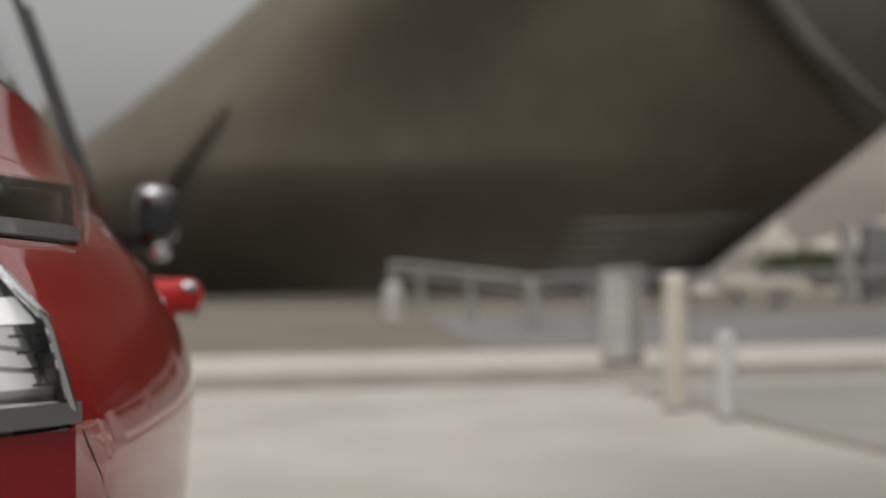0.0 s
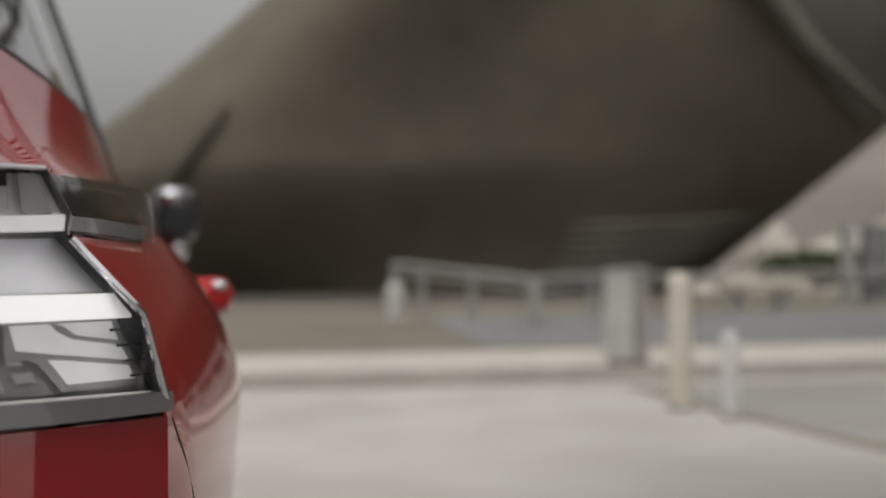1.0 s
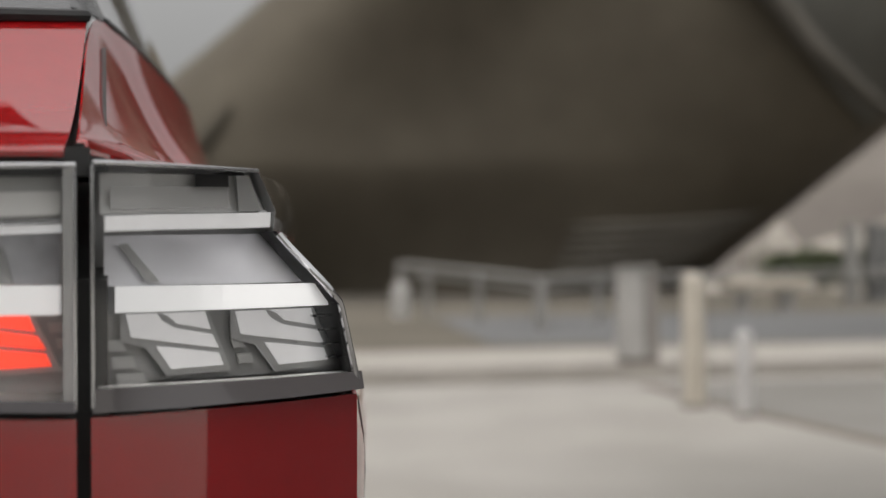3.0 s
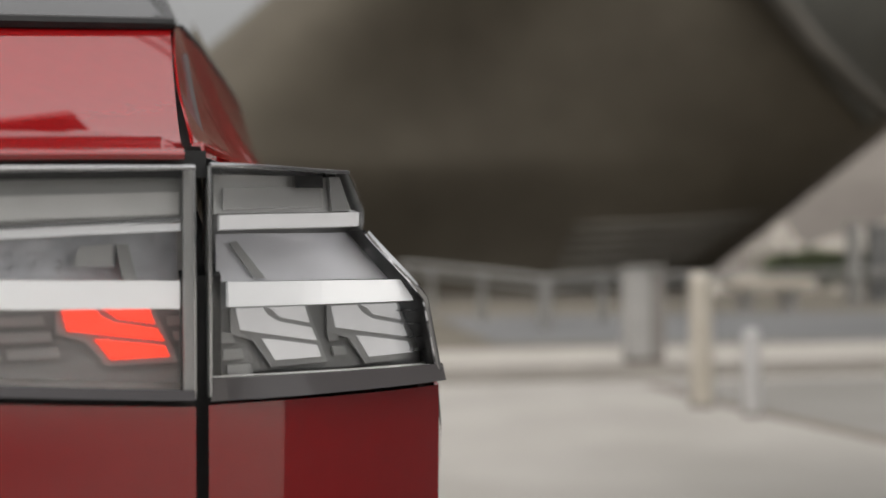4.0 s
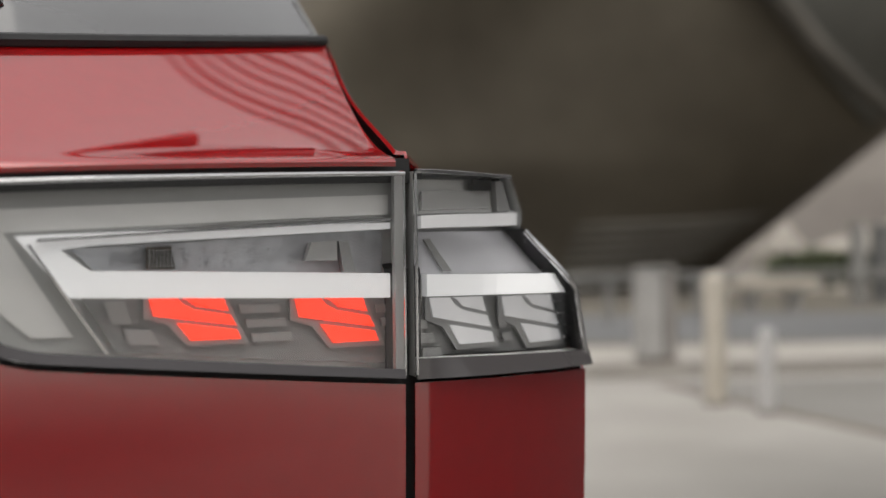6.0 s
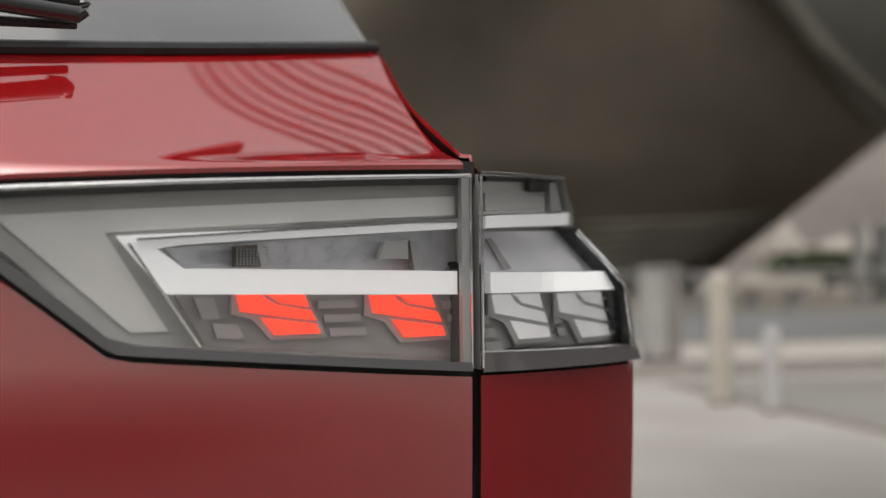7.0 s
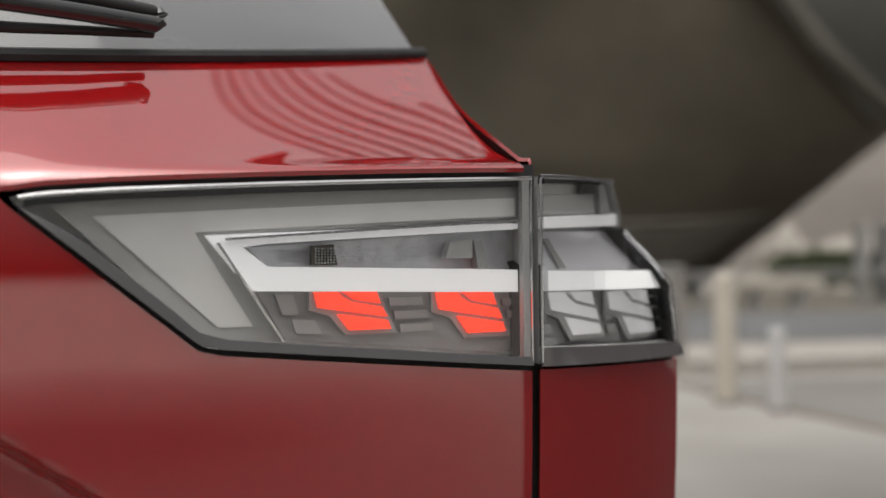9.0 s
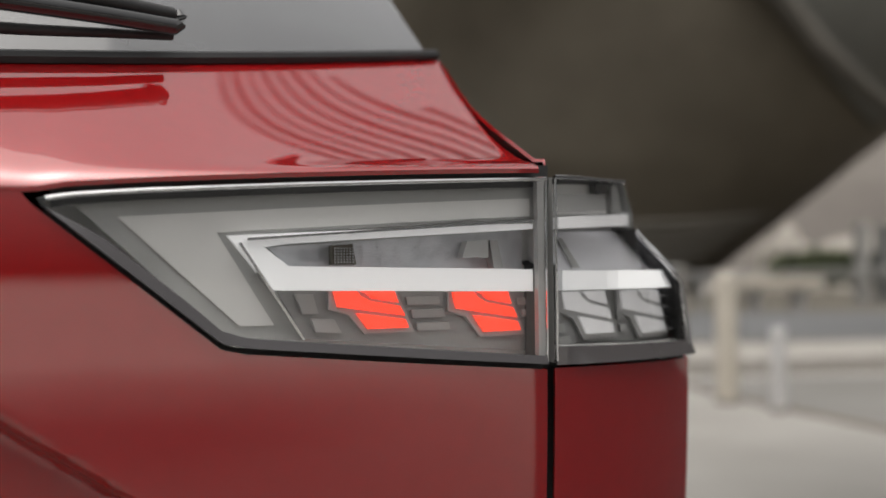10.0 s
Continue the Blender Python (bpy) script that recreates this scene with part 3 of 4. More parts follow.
def quarter_point(u, v):
    y0 = 0.135 + (3.2 - 0.135) * u ** 2.2
    yb, zb = belt(y0)
    ys = y0
    if y0 < 0.57:
        xs = interp(y0, (0.135, 0.2, 0.25, 0.3, 0.4, 0.5, 0.57), (0.632, 0.657, 0.675, 0.690, 0.716, 0.738, side_x(0.57, 1.072)))
    else:
        xs = side_x(ys, 1.072)
    a = Vector((xs, ys, 1.075))
    b = Vector((yb, y0 + 0.01, zb))
    p = a.lerp(b, v)
    p.z = a.z + 0.006 * (1 - math.exp(-v / 0.04)) + (b.z - a.z - 0.006) * (0.14 * v + 0.86 * v ** 2.5)
    return p


def twin(ob):
    """The same part on the car's other side."""
    other = ob.copy()
    scene.collection.objects.link(other)
    other.scale.x = -1
    return ob


WHEELS = (0.86, 3.58)


def in_arch(p):
    return all((p.y - w) ** 2 + (p.z - 0.36) ** 2 > 0.41 ** 2 for w in WHEELS)


def strip_end(z):
    """Where the lamp's black corner strip meets the flank."""
    if z < 0.9262:
        return tail_y(edge_x(z), z)
    return interp(z, (0.9262, 0.985, 1.03, 1.04), (0.270, 0.296, 0.285, 0.283))


def flank_point(u, v):
    z = 0.24 + (1.0345 - 0.24) * v
    y0 = strip_end(z)
    y = y0 + (4.4 - y0) * u ** 1.6
    meet = (edge_x(z) - side_x(y0, z)) * math.exp(-(y - y0) / 0.06) if z < 0.9262 else 0.0
    return Vector((side_x(y, z) + meet, y, z))


twin(part("flank", sheet(flank_point, 150, 70, 0.003, Vector((-1, 0, 0)), in_arch), M_RED, CAR))


def band_point(u, v):
    y = 0.545 + (4.4 - 0.545) * u
    z = 1.0345 + (1.0735 - 1.0345) * v
    return Vector((side_x(y, z), y, z))


# bumper seam running down from the lamp's lower corner
seam = []
for k in range(12):
    z = 0.918 - 0.03 * k
    y = 0.266 + 0.9 * (0.918 - z)
    y0 = strip_end(z)
    seam.append((side_x(y, z) + (edge_x(z) - side_x(y0, z)) * math.exp(-(y - y0) / 0.06) - 0.0006, y, z))
twin(part("bumper_seam", tube(seam, 0.0011, 6), M_RUBBER, CAR))
twin(part("shoulder", sheet(band_point, 80, 4, 0.003, Vector((-1, 0, 0))), M_RED, CAR))
twin(part("quarter_panel", sheet(quarter_point, 110, 30, 0.003, Vector((-0.5, 0, -0.8))), M_RED, CAR))


def corner_point(u, v):
    x = GAP + 0.0045 + (edge_x(0.9) - GAP - 0.0045) * u
    z = 0.24 + (lamp_low(x) - 0.003 - 0.24) * v
    return Vector((x, tail_y(x, z), z))


twin(part("rear_corner", sheet(corner_point, 30, 40, 0.003), M_RED, CAR))


# cabin: side windows, pillars and roof
def side_glass_point(u, v):
    y = 0.55 + (3.05 - 0.55) * u
    xb, zb = belt(y)
    top_z = interp(y, (0.55, 0.9, 1.6, 2.4, 3.05), (1.46, 1.60, 1.66, 1.62, 1.34))
    z = zb + (top_z - zb) * v
    return Vector((xb - 0.012 - 0.145 * ((z - zb) / 0.46) - 0.01 * v * v, y + 0.25 * v * (1 - u), z))


twin(part("side_window", sheet(side_glass_point, 40, 12, 0.004, Vector((-1, 0, 0))), M_DARKGLASS, CAR, "dark side windows reflecting the sky"))


def pillar_point(u, v):
    a = side_glass_point(0, v)
    b = rear_glass_point(1, min(1.0, (a.z - 1.2) / 0.4))
    b.z = a.z
    p = b.lerp(a, u)
    p.x += 0.012 * math.sin(u * math.pi)
    return p


twin(part("rear_pillar", sheet(pillar_point, 8, 14, 0.004, Vector((-1, 0, 0))), M_PIANO, CAR, "gloss black rear pillar"))
for u in (0.40, 0.68):
    twin(part("window_pillar", tube([side_glass_point(u, v) + Vector((-0.006, 0, 0)) for v in np.linspace(0, 1, 12)], 0.015, 10), M_BLACK, CAR, "matt black pillar between the side windows"))
twin(part("belt_trim", tube([(belt(y)[0] - 0.006, y, belt(y)[1] + 0.001) for y in np.linspace(0.50, 3.0, 40)], 0.005, 8), M_BLACK, CAR))


def roof_point(u, v):
    y = 0.68 + (2.55 - 0.68) * u
    s = -1 + 2 * v
    edge_z = spline(y, (0.68, 0.95, 1.6, 2.55), (1.53, 1.60, 1.65, 1.60))
    return Vector((s * 0.60, y, edge_z + 0.06 * (1 - s * s)))


part("roof", sheet(roof_point, 30, 24, 0.02, Vector((0, 0, -1))), M_RED, CAR)
part("windscreen", sheet(lambda u, v: Vector(((-1 + 2 * u) * (0.60 + 0.17 * v), 2.55 + 0.75 * v - 0.10 * (-1 + 2 * u) ** 2 * v, 1.655 - 0.05 * (-1 + 2 * u) ** 2 - 0.52 * v)), 24, 16, 0.005, Vector((0, 0, -1))), M_DARKGLASS, CAR)
part("bonnet", sheet(lambda u, v: Vector(((-1 + 2 * u) * (0.80 - 0.12 * v ** 3), 3.15 + 1.28 * v - 0.06 * (-1 + 2 * u) ** 2, 1.11 - 0.05 * (-1 + 2 * u) ** 2 - 0.18 * v ** 2.5)), 24, 20, 0.004, Vector((0, 0, -1))), M_RED, CAR)
part("front_panel", sheet(lambda u, v: Vector(((-1 + 2 * u) * 0.76, 4.52 - 0.14 * (-1 + 2 * u) ** 2 - 0.05 * v, 0.28 + 0.66 * v)), 24, 10, 0.004, Vector((0, -1, 0))), M_PIANO, CAR)
part("rear_bumper", sheet(lambda u, v: Vector((-0.80 + 1.6 * u, lens_y(0.8 - 1.6 * u) - 0.02 * math.sin(v * math.pi) + 0.02, 0.24 + 0.34 * v)), 60, 10, 0.004), M_BLACK, CAR)
part("underbody", box(-0.72, 0.72, 0.32, 4.3, 0.22, 0.30, 0.02), M_BLACK, CAR)
part("inner_shell", box(-0.58, 0.58, 0.50, 4.2, 0.30, 1.03, 0.03), M_BLACK, CAR)


def wheel(x, y, side):
    ob = part("wheel", lathe([(0.10, -0.09), (0.22, -0.09), (0.235, 0.08), (0.10, 0.06)], 32, "x"), M_BLACK, CAR)
    part("tyre", lathe([(0.23, -0.10), (0.33, -0.11), (0.358, -0.085), (0.36, 0), (0.358, 0.085), (0.33, 0.11), (0.23, 0.10)], 40, "x"), M_TYRE, ob)
    bm = bmesh.new()
    for k in range(5):
        sp = box(-0.02, 0.02, -0.03, 0.03, 0.03, 0.235, 0.006)
        sp.transform(Matrix.Translation((0.085, 0, 0)) @ Matrix.Rotation(k * math.tau / 5, 4, "X"))
        me = bpy.data.meshes.new("spoke")
        sp.to_mesh(me)
        bm.from_mesh(me)
        bpy.data.meshes.remove(me)
    part("rim", bm, M_RIM, ob)
    ob.matrix_basis = pose(x, y, 0.36, 0, 0, 0 if side > 0 else 180)
    return ob


for wy in WHEELS:
    wheel(0.79, wy, 1)
    wheel(-0.79, wy, -1)


# door mirror and door handle on the flank
def rounded(at, size, power, mat_, name, parent, label=""):
    bm = bmesh.new()
    bmesh.ops.create_uvsphere(bm, u_segments=28, v_segments=18, radius=1)
    for v in bm.verts:
        c = [math.copysign(abs(k) ** power, k) for k in v.co]
        v.co = Vector((at[0] + c[0] * size[0], at[1] + c[1] * size[1], at[2] + c[2] * size[2]))
    return part(name, bm, mat_, parent, label)


for side in (1, -1):
    mirror = rounded((side * 0.972, 3.02, 1.190), (0.062, 0.075, 0.085), 0.6, M_PIANO, "door_mirror", CAR, "gloss black door mirror with a bright cap")
    rounded((side * 0.958, 2.985, 1.243), (0.046, 0.065, 0.032), 0.85, M_RIM, "mirror_cap", mirror)
    part("mirror_glass", box(side * 0.972 - 0.045, side * 0.972 + 0.045, 2.939, 2.949, 1.14, 1.20, 0.003), M_DARKGLASS, mirror)
    rounded((side * 0.978, 3.02, 1.092), (0.03, 0.05, 0.032), 0.8, M_CHROME, "mirror_foot", mirror)
    part("mirror_arm", box(min(side * 0.78, side * 0.97), max(side * 0.78, side * 0.97), 2.99, 3.06, 1.09, 1.14, 0.012), M_PIANO, mirror)
    for hy in (1.62, 2.55):
        handle = part("door_handle", tube([(side * 0.90, hy - 0.10, 0.976), (side * 0.960, hy - 0.085, 0.976), (side * 0.968, hy, 0.976), (side * 0.960, hy + 0.085, 0.976), (side * 0.90, hy + 0.10, 0.976)], 0.024, 12, 1.25), M_HANDLE, CAR)
        rounded((side * 0.958, hy - 0.095, 0.992), (0.016, 0.018, 0.010), 0.8, M_RIM, "handle_cap", handle)
        part("handle_strip", tube([(side * 0.968, hy - 0.09, 0.953), (side * 0.977, hy, 0.953), (side * 0.968, hy + 0.09, 0.953)], 0.011, 8), M_CHROME, handle)


# ---------------------------------------------------------------- tail lamps
def lamp_piece(pts, front, back, open_front=False, step=0.012):
    """A plate with the outline pts (x, z) that follows the lamp's curve, from front to back metres behind the lens."""
    bm = bmesh.new()
    bm.faces.new([bm.verts.new((x, 0, z)) for x, z in pts])
    xs = [p[0] for p in pts]
    x = math.floor(min(xs) / step) * step + step
    while x < max(xs) - 1e-4:
        bmesh.ops.bisect_plane(bm, geom=bm.verts[:] + bm.edges[:] + bm.faces[:], plane_co=(x, 0, 0), plane_no=(1, 0, 0), dist=1e-6)
        x += step
    if open_front:
        # side walls and a back plate
        rim = [e for e in bm.edges if len(e.link_faces) == 1]
        r = bmesh.ops.extrude_edge_only(bm, edges=rim)
        for v in bm.verts:
            v.co.y = back
        for v in r["geom"]:
            if isinstance(v, bmesh.types.BMVert):
                v.co.y = front
    else:
        r = bmesh.ops.extrude_face_region(bm, geom=bm.faces[:])
        for v in bm.verts:
            v.co.y = front
        for v in r["geom"]:
            if isinstance(v, bmesh.types.BMVert):
                v.co.y = back
    for v in bm.verts:
        v.co.y += lens_yz(v.co.x, v.co.z)
    return bm


def shifted(pts, dx, dz=0.0):
    return [(x + dx, z + dz) for x, z in pts]


def outline_inner(grow=0.0):
    top = [(x, lamp_top(x) + grow) for x in (0.617, 0.55, 0.48, 0.424, 0.339, 0.298)]
    return [(0.6255 + grow, 1.0655 + grow)] + top + [(0.281 - grow, 1.041), (0.385 - grow * 0.5, 0.956 - grow), (0.391, 0.9535 - grow), (0.40, 0.9522 - grow), (0.6255 + grow, 0.9305 - grow)]


INNER = outline_inner()
inner = part("inner_tail_lamp", lamp_piece(INNER, 0.004, 0.040, open_front=True), M_HOUSING, CAR, "inner tail lamp with an unlit arrow-shaped light guide above lit red segments")
lens = part("lens", lamp_piece(INNER, 0.0, 0.0025), M_LENS, inner, "clear plastic lens")
# grey surround with the arrow light guide in it
part("surround", lamp_piece([(0.6215, 1.0615), (0.424, 1.0495), (0.339, 1.0435), (0.300, 1.0395), (0.388, 0.9585), (0.439, 0.9545), (0.392, 1.0215), (0.6215, 1.0365)], 0.018, 0.022), M_SURROUND, inner)
part("arrow_light", lamp_piece([(0.325, 1.032), (0.398, 0.965), (0.42, 0.965), (0.384, 1.023), (0.617, 1.038), (0.617, 1.051), (0.464, 1.041)], 0.0162, 0.0185), M_GUIDE_OFF, inner, "unlit pale grey arrow-shaped light guide")
part("chrome_edge", lamp_piece([(0.6175, 1.0352), (0.402, 1.0195), (0.402, 1.0180), (0.6175, 1.0335)], 0.006, 0.024), M_CHROME, inner)
part("white_frame", lamp_piece([(0.390, 1.021), (0.6175, 1.0325), (0.6175, 1.0285), (0.430, 1.0165), (0.413, 1.014), (0.429, 1.002), (0.617, 0.999), (0.617, 0.983), (0.418, 0.987)], 0.011, 0.025), M_WHITE_LIT, inner, "lit white light bar with a bent end")
part("chrome_edge", lamp_piece([(0.3965, 1.0165), (0.3985, 1.0165), (0.4390, 0.9555), (0.4373, 0.9555)], 0.006, 0.024), M_CHROME, inner)
part("reflector_bowl", lamp_piece([(0.418, 1.0145), (0.6165, 1.0285), (0.6165, 0.9995), (0.431, 1.0025)], 0.032, 0.036), M_REFLECTOR, inner)


def optic_beads(spots, deep):
    """Small bright facets of the reflector, joined in one mesh."""
    bm = bmesh.new()
    for x, z, w, h in spots:
        y = lens_yz(x, z) + deep
        q = [bm.verts.new((x + a * w, y, z + c * h)) for a, c in ((-0.5, -0.5), (0.5, -0.5), (0.5, 0.5), (-0.5, 0.5))]
        tip = bm.verts.new((x, y - 0.0012, z))
        for k in range(4):
            bm.faces.new((q[k], q[(k + 1) % 4], tip))
    return bm


rnd = random.Random(5)
columns = [(0.482, 1.0), (0.4935, 0.7), (0.508, 1.0), (0.5225, 0.8), (0.537, 0.5), (0.549, 0.5)]
part("reflector_facets", optic_beads([(x + rnd.uniform(-0.002, 0.002) + 0.002 * j, 1.0045 + 0.0021 * k, 0.0016, 0.0010) for x, full in columns for j in range(2) for k in range(6) if rnd.random() < full], 0.0315), M_CHROME, inner, "bright reflector facets", smooth=False)
part("reflector_facets", optic_beads([(0.462 + 0.0021 * j, 1.0045 + 0.0018 * k, 0.0012, 0.0011) for j in range(7) for k in range(6)], 0.0195), M_REFLECTOR, inner, smooth=False)
part("reflector_facets", optic_beads([(0.440 + 0.0018 * j, 1.0055 + 0.0017 * k, 0.0011, 0.0008) for j in range(9) for k in range(5)], 0.0315), M_CHROME, inner, smooth=False)
part("bulb_holder", lamp_piece([(0.460, 1.003), (0.477, 1.003), (0.4745, 1.0165), (0.460, 1.0155)], 0.020, 0.034), M_DARK_BROWN, inner)
part("bulb_holder", lamp_piece([(0.585, 1.000), (0.593, 1.000), (0.588, 1.020), (0.581, 1.020)], 0.018, 0.034), M_HOUSING_DARK, inner)
part("bulb_holder", lamp_piece([(0.558, 1.0075), (0.580, 1.0075), (0.580, 1.0205), (0.562, 1.019)], 0.018, 0.034), M_GREY, inner)
part("end_cap", lamp_piece([(0.6188, 0.9325), (0.6252, 0.9325), (0.6252, 1.0635), (0.6188, 1.0625)], 0.004, 0.012), M_GREY, inner)
part("dark_panel", lamp_piece([(0.424, 0.9865), (0.621, 0.9825), (0.621, 0.938), (0.443, 0.955)], 0.033, 0.038), M_HOUSING_DARK, inner)


def segment_outlines(x, z, w, h):
    """Three slanting bars that make one light segment; x, z its upper left corner."""
    f = lambda a, b: (x + a * w, z - b * h)
    first = [f(0.34, 0.0), f(0.80, 0.0), f(0.86, 0.33), f(0.50, 0.20), f(0.42, 0.06)]
    second = [f(0.0, 0.0), f(0.30, 0.0), f(0.36, 0.14), f(0.48, 0.27), f(0.88, 0.42), f(0.95, 0.68), f(0.36, 0.50), f(0.05, 0.40)]
    third = [f(0.29, 0.58), f(0.40, 0.60), f(0.95, 0.77), f(1.0, 1.0), f(0.44, 1.0)]
    return first, second, third


def segment_lamp(x, z, w, h, mat, parent, label, deep, name="light_segment"):
    frame_pts = [(x - 0.003, z), (x + w * 0.84, z), (x + w * 1.09, z - h * 1.12), (x + w * 0.40, z - h * 1.12), (x + w * 0.2, z - h * 0.62), (x - 0.003, z - h * 0.46)]
    part("segment_frame", lamp_piece(frame_pts, deep + 0.0025, deep + 0.007, step=0.02), M_GREY, parent)
    for pts in segment_outlines(x, z, w, h):
        part(name, lamp_piece(pts, deep, deep + 0.004, step=0.02), mat, parent, label)


segment_lamp(0.4615, 0.9855, 0.0555, 0.0255, M_RED_LIT, inner, "glowing red light segment", 0.025)
segment_lamp(0.552, 0.9835, 0.060, 0.0290, M_RED_LIT, inner, "glowing red light segment", 0.026)
for x0, z0 in ((0.516, 0.9805), (0.610, 0.978)):
    for k in range(3):
        w = 0.026 if x0 < 0.6 else 0.009
        part("grey_fin", lamp_piece([(x0 + 0.004 * k, z0 - 0.009 * k), (x0 + 0.004 * k + w, z0 - 0.009 * k), (x0 + 0.004 * k + w + 0.001, z0 - 0.0052 - 0.009 * k), (x0 + 0.004 * k + 0.001, z0 - 0.0052 - 0.009 * k)], 0.029, 0.034, step=0.02), M_GREY, inner)
for pts in ([(0.436, 0.984), (0.448, 0.984), (0.452, 0.971), (0.441, 0.971)], [(0.447, 0.968), (0.463, 0.967), (0.468, 0.958), (0.450, 0.959)]):
    part("grey_fin", lamp_piece(pts, 0.029, 0.034, step=0.02), M_GREY, inner)

part("lens_edge", tube([(x, lens_y(x) - 0.0005, lamp_top(x) - 0.0012) for x in np.linspace(0.286, 0.625, 40)], 0.0016, 8), M_CHROME, inner)
part("lens_edge", tube([(0.6250, lens_y(0.625) - 0.0003, z) for z in np.linspace(0.932, 1.064, 20)], 0.0008, 6), M_CHROME, inner)
part("lower_lip", sheet(lambda u, v: Vector((0.283 + 0.342 * u, lens_y(0.283 + 0.342 * u) - 0.0006 - 0.0012 * v, lamp_low(0.283 + 0.342 * u) + smoothstep(-0.02, 0.12, u) * (0.006 + 0.003 * (1 - smoothstep(0.36, 0.41, 0.283 + 0.342 * u))) * (1 - v) + 0.0004)), 80, 3, 0.003), M_LIP, inner)
# the lamp on the rear corner
OUTER = [(0.6335, 1.0665), (0.66, 1.0682), (0.69, 1.070), (0.7375, 1.0735), (0.751, 1.047), (0.749, 1.034), (0.772, 1.0105), (0.792, 0.987), (0.8075, 0.928), (0.6335, 0.9305)]
outer = part("outer_tail_lamp", lamp_piece(OUTER, 0.004, 0.045, open_front=True), M_GREY, CAR, "outer tail lamp on rear corner, lit white bar, faint added glow")
part("lens_edge", tube([(x, lens_yz(x, 1.07) - 0.0005, 1.0663 + (x - 0.634) * 0.058) for x in np.linspace(0.634, 0.737, 20)], 0.0015, 8), M_CHROME, outer)
part("lens_edge", tube([(0.6342, lens_y(0.634) - 0.0005, z) for z in np.linspace(0.932, 1.066, 20)], 0.0010, 6), M_CHROME, outer)
part("lens", lamp_piece(OUTER, 0.0, 0.0025), M_LENS, outer, "clear plastic lens")
part("upper_bar", lamp_piece([(0.6435, 1.0415), (0.718, 1.048), (0.716, 1.061), (0.6435, 1.0545)], 0.013, 0.018), M_GREY_OFF, outer)
part("upper_back", lamp_piece([(0.638, 1.0625), (0.7335, 1.070), (0.745, 1.047), (0.638, 1.039)], 0.020, 0.025), M_HOUSING, outer)
part("end_block", lamp_piece([(0.694, 1.0585), (0.717, 1.0605), (0.717, 1.0685), (0.694, 1.0665)], 0.008, 0.02), M_PIANO, outer)
part("end_wall", lamp_piece([(0.7245, 1.0455), (0.7405, 1.0465), (0.7315, 1.0695), (0.7225, 1.0685)], 0.008, 0.02), M_HOUSING_DARK, outer)
# this ledge shares the diffuser's added faint glow
part("white_ledge", lamp_piece([(0.6405, 1.0375), (0.748, 1.046), (0.747, 1.036), (0.6405, 1.029)], 0.006, 0.020), M_WHITE_GLOW, outer)
part("reflector_bowl", lamp_piece([(0.640, 1.027), (0.744, 1.032), (0.778, 0.999), (0.640, 0.998)], 0.026, 0.030), M_BOWL, outer)
# slanting dark piece put in for a dark reflection in the bowl
part("bulb_holder", lamp_piece([(0.648, 1.022), (0.653, 1.023), (0.672, 1.000), (0.664, 1.000)], 0.022, 0.026), M_HOUSING_DARK, outer)
part("white_bar", lamp_piece([(0.646, 0.998), (0.784, 0.998), (0.786, 0.983), (0.646, 0.983)], 0.011, 0.025), M_WHITE_LIT, outer, "lit white light bar")
part("dark_panel", lamp_piece([(0.638, 0.982), (0.788, 0.982), (0.801, 0.937), (0.638, 0.943)], 0.031, 0.036), M_HOUSING_DARK, outer)
# unlit segments, brightened by the diffuser's added emission
segment_lamp(0.652, 0.9818, 0.0590, 0.0335, M_WHITE_GLOW, outer, "unlit white light segment with a faint added glow", 0.023)
segment_lamp(0.719, 0.9812, 0.0690, 0.0360, M_WHITE_GLOW, outer, "unlit white light segment with a faint added glow", 0.023)
for k in range(3):
    part("grey_fin", lamp_piece([(0.641 + 0.003 * k, 0.967 - 0.010 * k), (0.650 + 0.006 * k, 0.967 - 0.010 * k), (0.652 + 0.006 * k, 0.9605 - 0.010 * k), (0.641 + 0.003 * k, 0.9605 - 0.010 * k)], 0.027, 0.032, step=0.02), M_GREY, outer)
for k in range(2):
    part("grey_fin", lamp_piece([(0.716 + 0.004 * k, 0.964 - 0.010 * k), (0.724 + 0.006 * k, 0.964 - 0.010 * k), (0.726 + 0.006 * k, 0.958 - 0.010 * k), (0.718 + 0.004 * k, 0.958 - 0.010 * k)], 0.027, 0.032, step=0.02), M_GREY, outer)
for k in range(4):
    part("dark_fin", lamp_piece([(0.773 + 0.004 * k, 0.977 - 0.0095 * k), (0.790 + 0.003 * k, 0.977 - 0.0095 * k), (0.790 + 0.003 * k, 0.9755 - 0.0095 * k), (0.773 + 0.004 * k, 0.9755 - 0.0095 * k)], 0.010, 0.020, step=0.02), M_PIANO, outer)
part("lower_ledge", lamp_piece([(0.637, 0.942), (0.803, 0.9365), (0.806, 0.929), (0.637, 0.932)], 0.006, 0.022), M_HOUSING, outer)
edge_pts = [Vector((edge_x(z), lens_yz(edge_x(z), z) - 0.001, z)) for z in np.linspace(0.9265, 1.031, 24)]
part("bright_edge", tube(edge_pts, 0.0024, 10), M_CHROME, outer, "bright lens edge")

part("corner_strip", sheet(lambda u, v: (lambda z: Vector((side_x(lens_yz(edge_x(z), z) + (strip_end(z) - 0.0015 - lens_yz(edge_x(z), z)) * u, z) + 0.0005, lens_yz(edge_x(z), z) + (strip_end(z) - 0.0015 - lens_yz(edge_x(z), z)) * u, z)))(0.928 + 0.105 * v), 8, 30, 0.003, Vector((-1, 0.3, 0))), M_STRIP, outer, "gloss black corner strip")


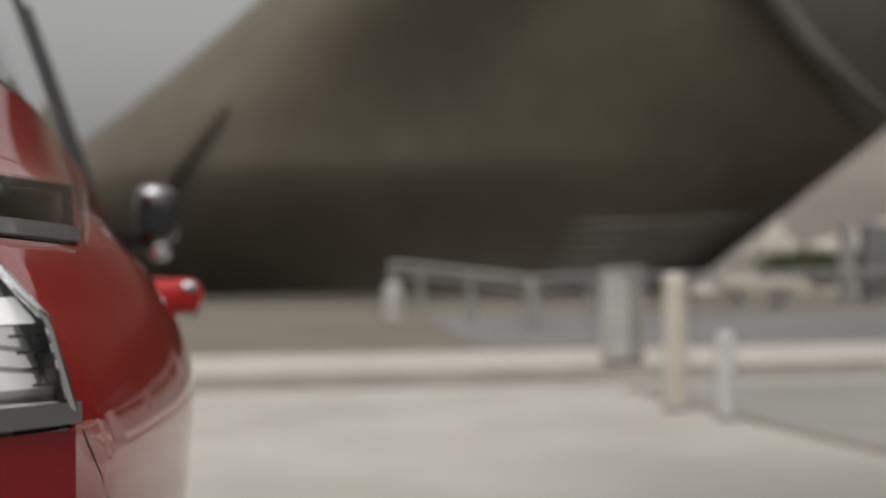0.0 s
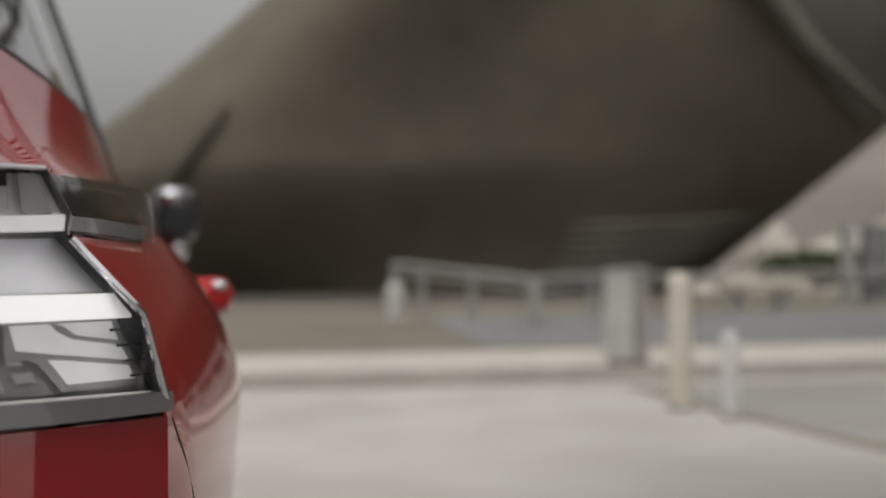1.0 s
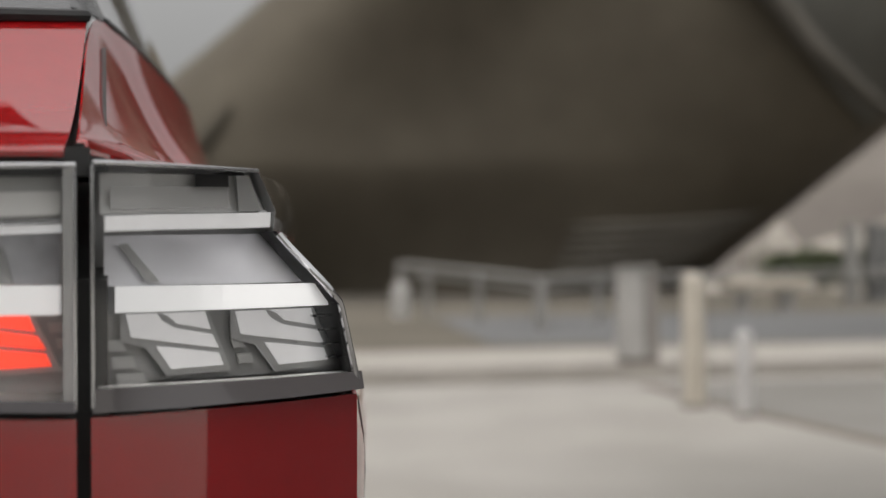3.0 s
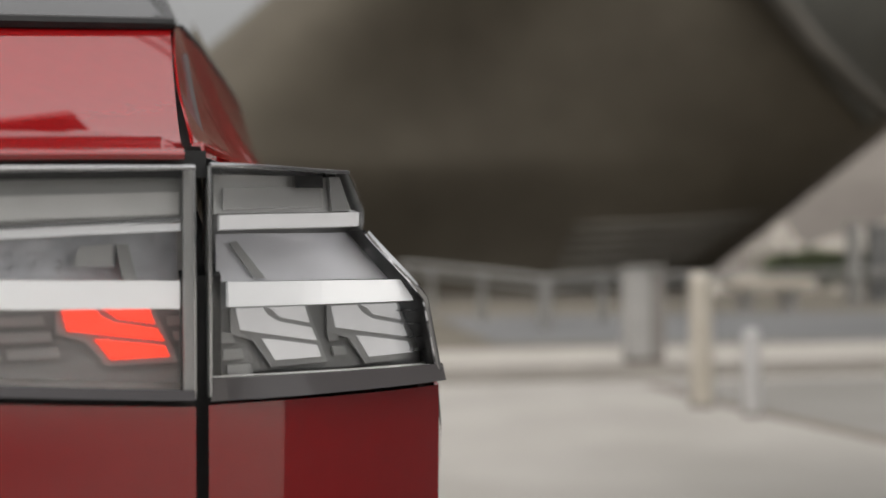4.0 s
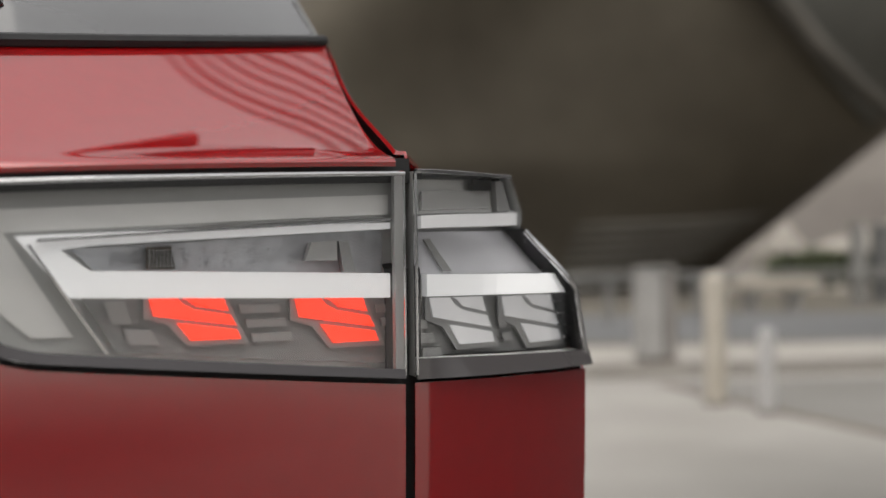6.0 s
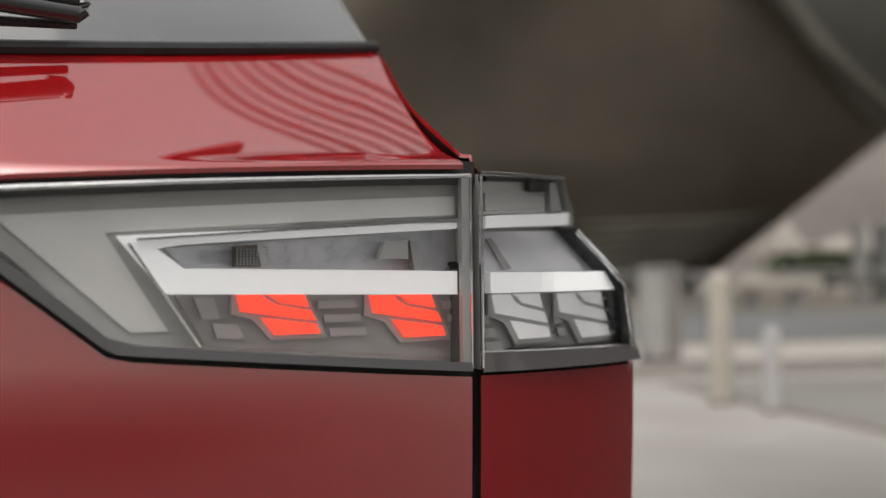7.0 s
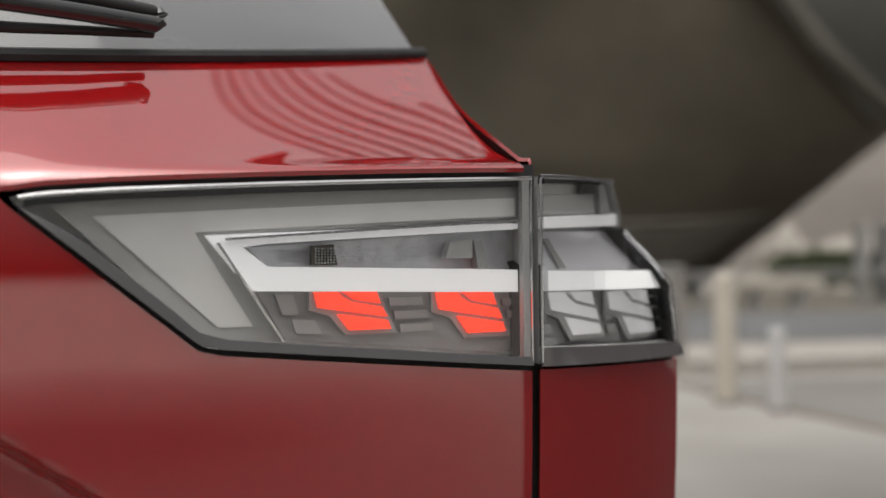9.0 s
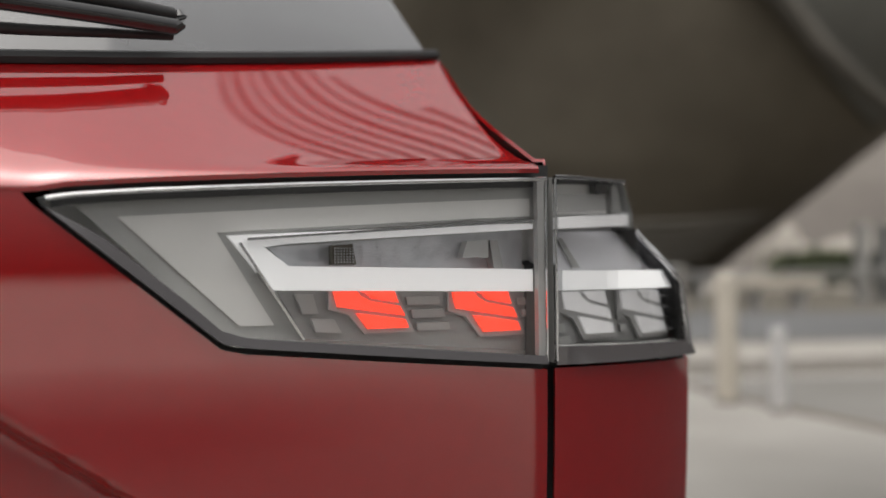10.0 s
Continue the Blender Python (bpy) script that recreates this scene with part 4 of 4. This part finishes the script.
def ledge_point(u, v):
    x = 0.634 + (0.8115 - 0.634) * u
    bulge = 0.003 * smoothstep(0, 0.25, u) + 0.005 * u
    z = 0.9425 - 0.006 * u - (0.0135 - 0.002 * u) * v
    return Vector((x, lens_y(x) - 0.001 - bulge * v, z))


part("lower_lip", sheet(ledge_point, 24, 4, 0.004), M_LIP_PALE, outer, "pale grey glossy lower lip of the lamp")


def wrap_point(u, v, out=0.0):
    z = 1.0365 + (1.0725 - 1.0365) * v
    y0 = lens_yz(edge_x(z), z)
    y = y0 + (0.54 + 0.03 * v - y0) * u
    k = smoothstep(0, 0.15, u)
    return Vector((side_x(y, z) * (1 - k) + (side_x(y, 1.040) + 0.011 * smoothstep(0, 0.4, u) - 0.008 * v * v) * k + out, y, z + 0.014 * v * u))


part("side_lens", sheet(lambda u, v: wrap_point(u, v), 30, 6, 0.0025, Vector((-1, 0, 0))), M_LENS, outer, "clear lens wrapping round the flank")
part("side_back", sheet(lambda u, v: wrap_point(u, v, -0.012), 30, 6, 0.003, Vector((-1, 0, 0))), M_PIANO, outer)
part("side_strip", sheet(lambda u, v: wrap_point(u, 0.05 + 0.25 * v, -0.007), 30, 3, 0.004, Vector((-1, 0, 0))), M_REFLECTOR, outer)

# the same lamps on the car's other side
for lamp in (inner, outer):
    other = lamp.copy()
    scene.collection.objects.link(other)
    other.scale.x = -1
    for piece in list(lamp.children):
        mate = piece.copy()
        scene.collection.objects.link(mate)
        mate.parent = other

# dark backing in the shut lines
part("seal", sheet(lambda u, v: Vector((0.288 + 0.345 * u, lens_y(0.288 + 0.345 * u) + 0.012, lamp_top(0.288 + 0.345 * u) - 0.006 + 0.016 * v)), 40, 2, 0.004), M_RUBBER, CAR)
part("seal", sheet(lambda u, v: Vector((0.618 + 0.024 * u, lens_y(0.63) + 0.010 + (0.012 if v < 0.9 else 0.012 + 2.9 * 0.1 * (v - 0.9) * 10), 0.30 + 0.78 * v)), 2, 60, 0.004), M_RUBBER, CAR)
part("seal", sheet(lambda u, v: Vector((0.612 + 0.030 * u, 0.135 + 0.29 * v, 1.066 + 0.122 * v ** 1.5)), 2, 20, 0.004, Vector((0, 0, -1))), M_RUBBER, CAR)
part("seal", sheet(lambda u, v: Vector((0.285 + 0.34 * u, lens_y(0.285 + 0.34 * u) + 0.010, lamp_low(0.285 + 0.34 * u) - 0.012 + 0.012 * v)), 60, 2, 0.004), M_RUBBER, CAR)

part("seal", box(0.772, 0.798, 0.272, 0.30, 0.30, 0.92), M_RUBBER, CAR)

# rear wiper resting over the window's foot
def wiper_y(x):
    return 0.07 + 0.88 * x * x


def wiper_bar(z0, z1, z2, r0, r1, out=0.0):
    """A bar of the wiper from the car's middle to its free end."""
    xs = np.linspace(0.0, 0.365, 9)
    return tube([(x, wiper_y(x) + out, spline(x, (0.0, 0.24, 0.365), (z0, z1, z2))) for x in xs], [r0 + (r1 - r0) * k / 8 for k in range(9)], 14)


wiper = part("wiper", wiper_bar(1.194, 1.1885, 1.1855, 0.0075, 0.0055), M_BLACK, CAR, "black rear wiper resting on the window")
part("arm_lower", wiper_bar(1.180, 1.1755, 1.1765, 0.0085, 0.0062, -0.004), M_PIANO, wiper)
part("blade", wiper_bar(1.150, 1.1585, 1.1715, 0.0065, 0.003, 0.008), M_RUBBER, wiper)
part("end_clip", tube([(0.355, 0.182, 1.1755), (0.366, 0.186, 1.1765), (0.3700, 0.187, 1.1795), (0.3710, 0.188, 1.1845), (0.3685, 0.188, 1.1890)], [0.005, 0.006, 0.0055, 0.005, 0.003], 10), M_PIANO, wiper)
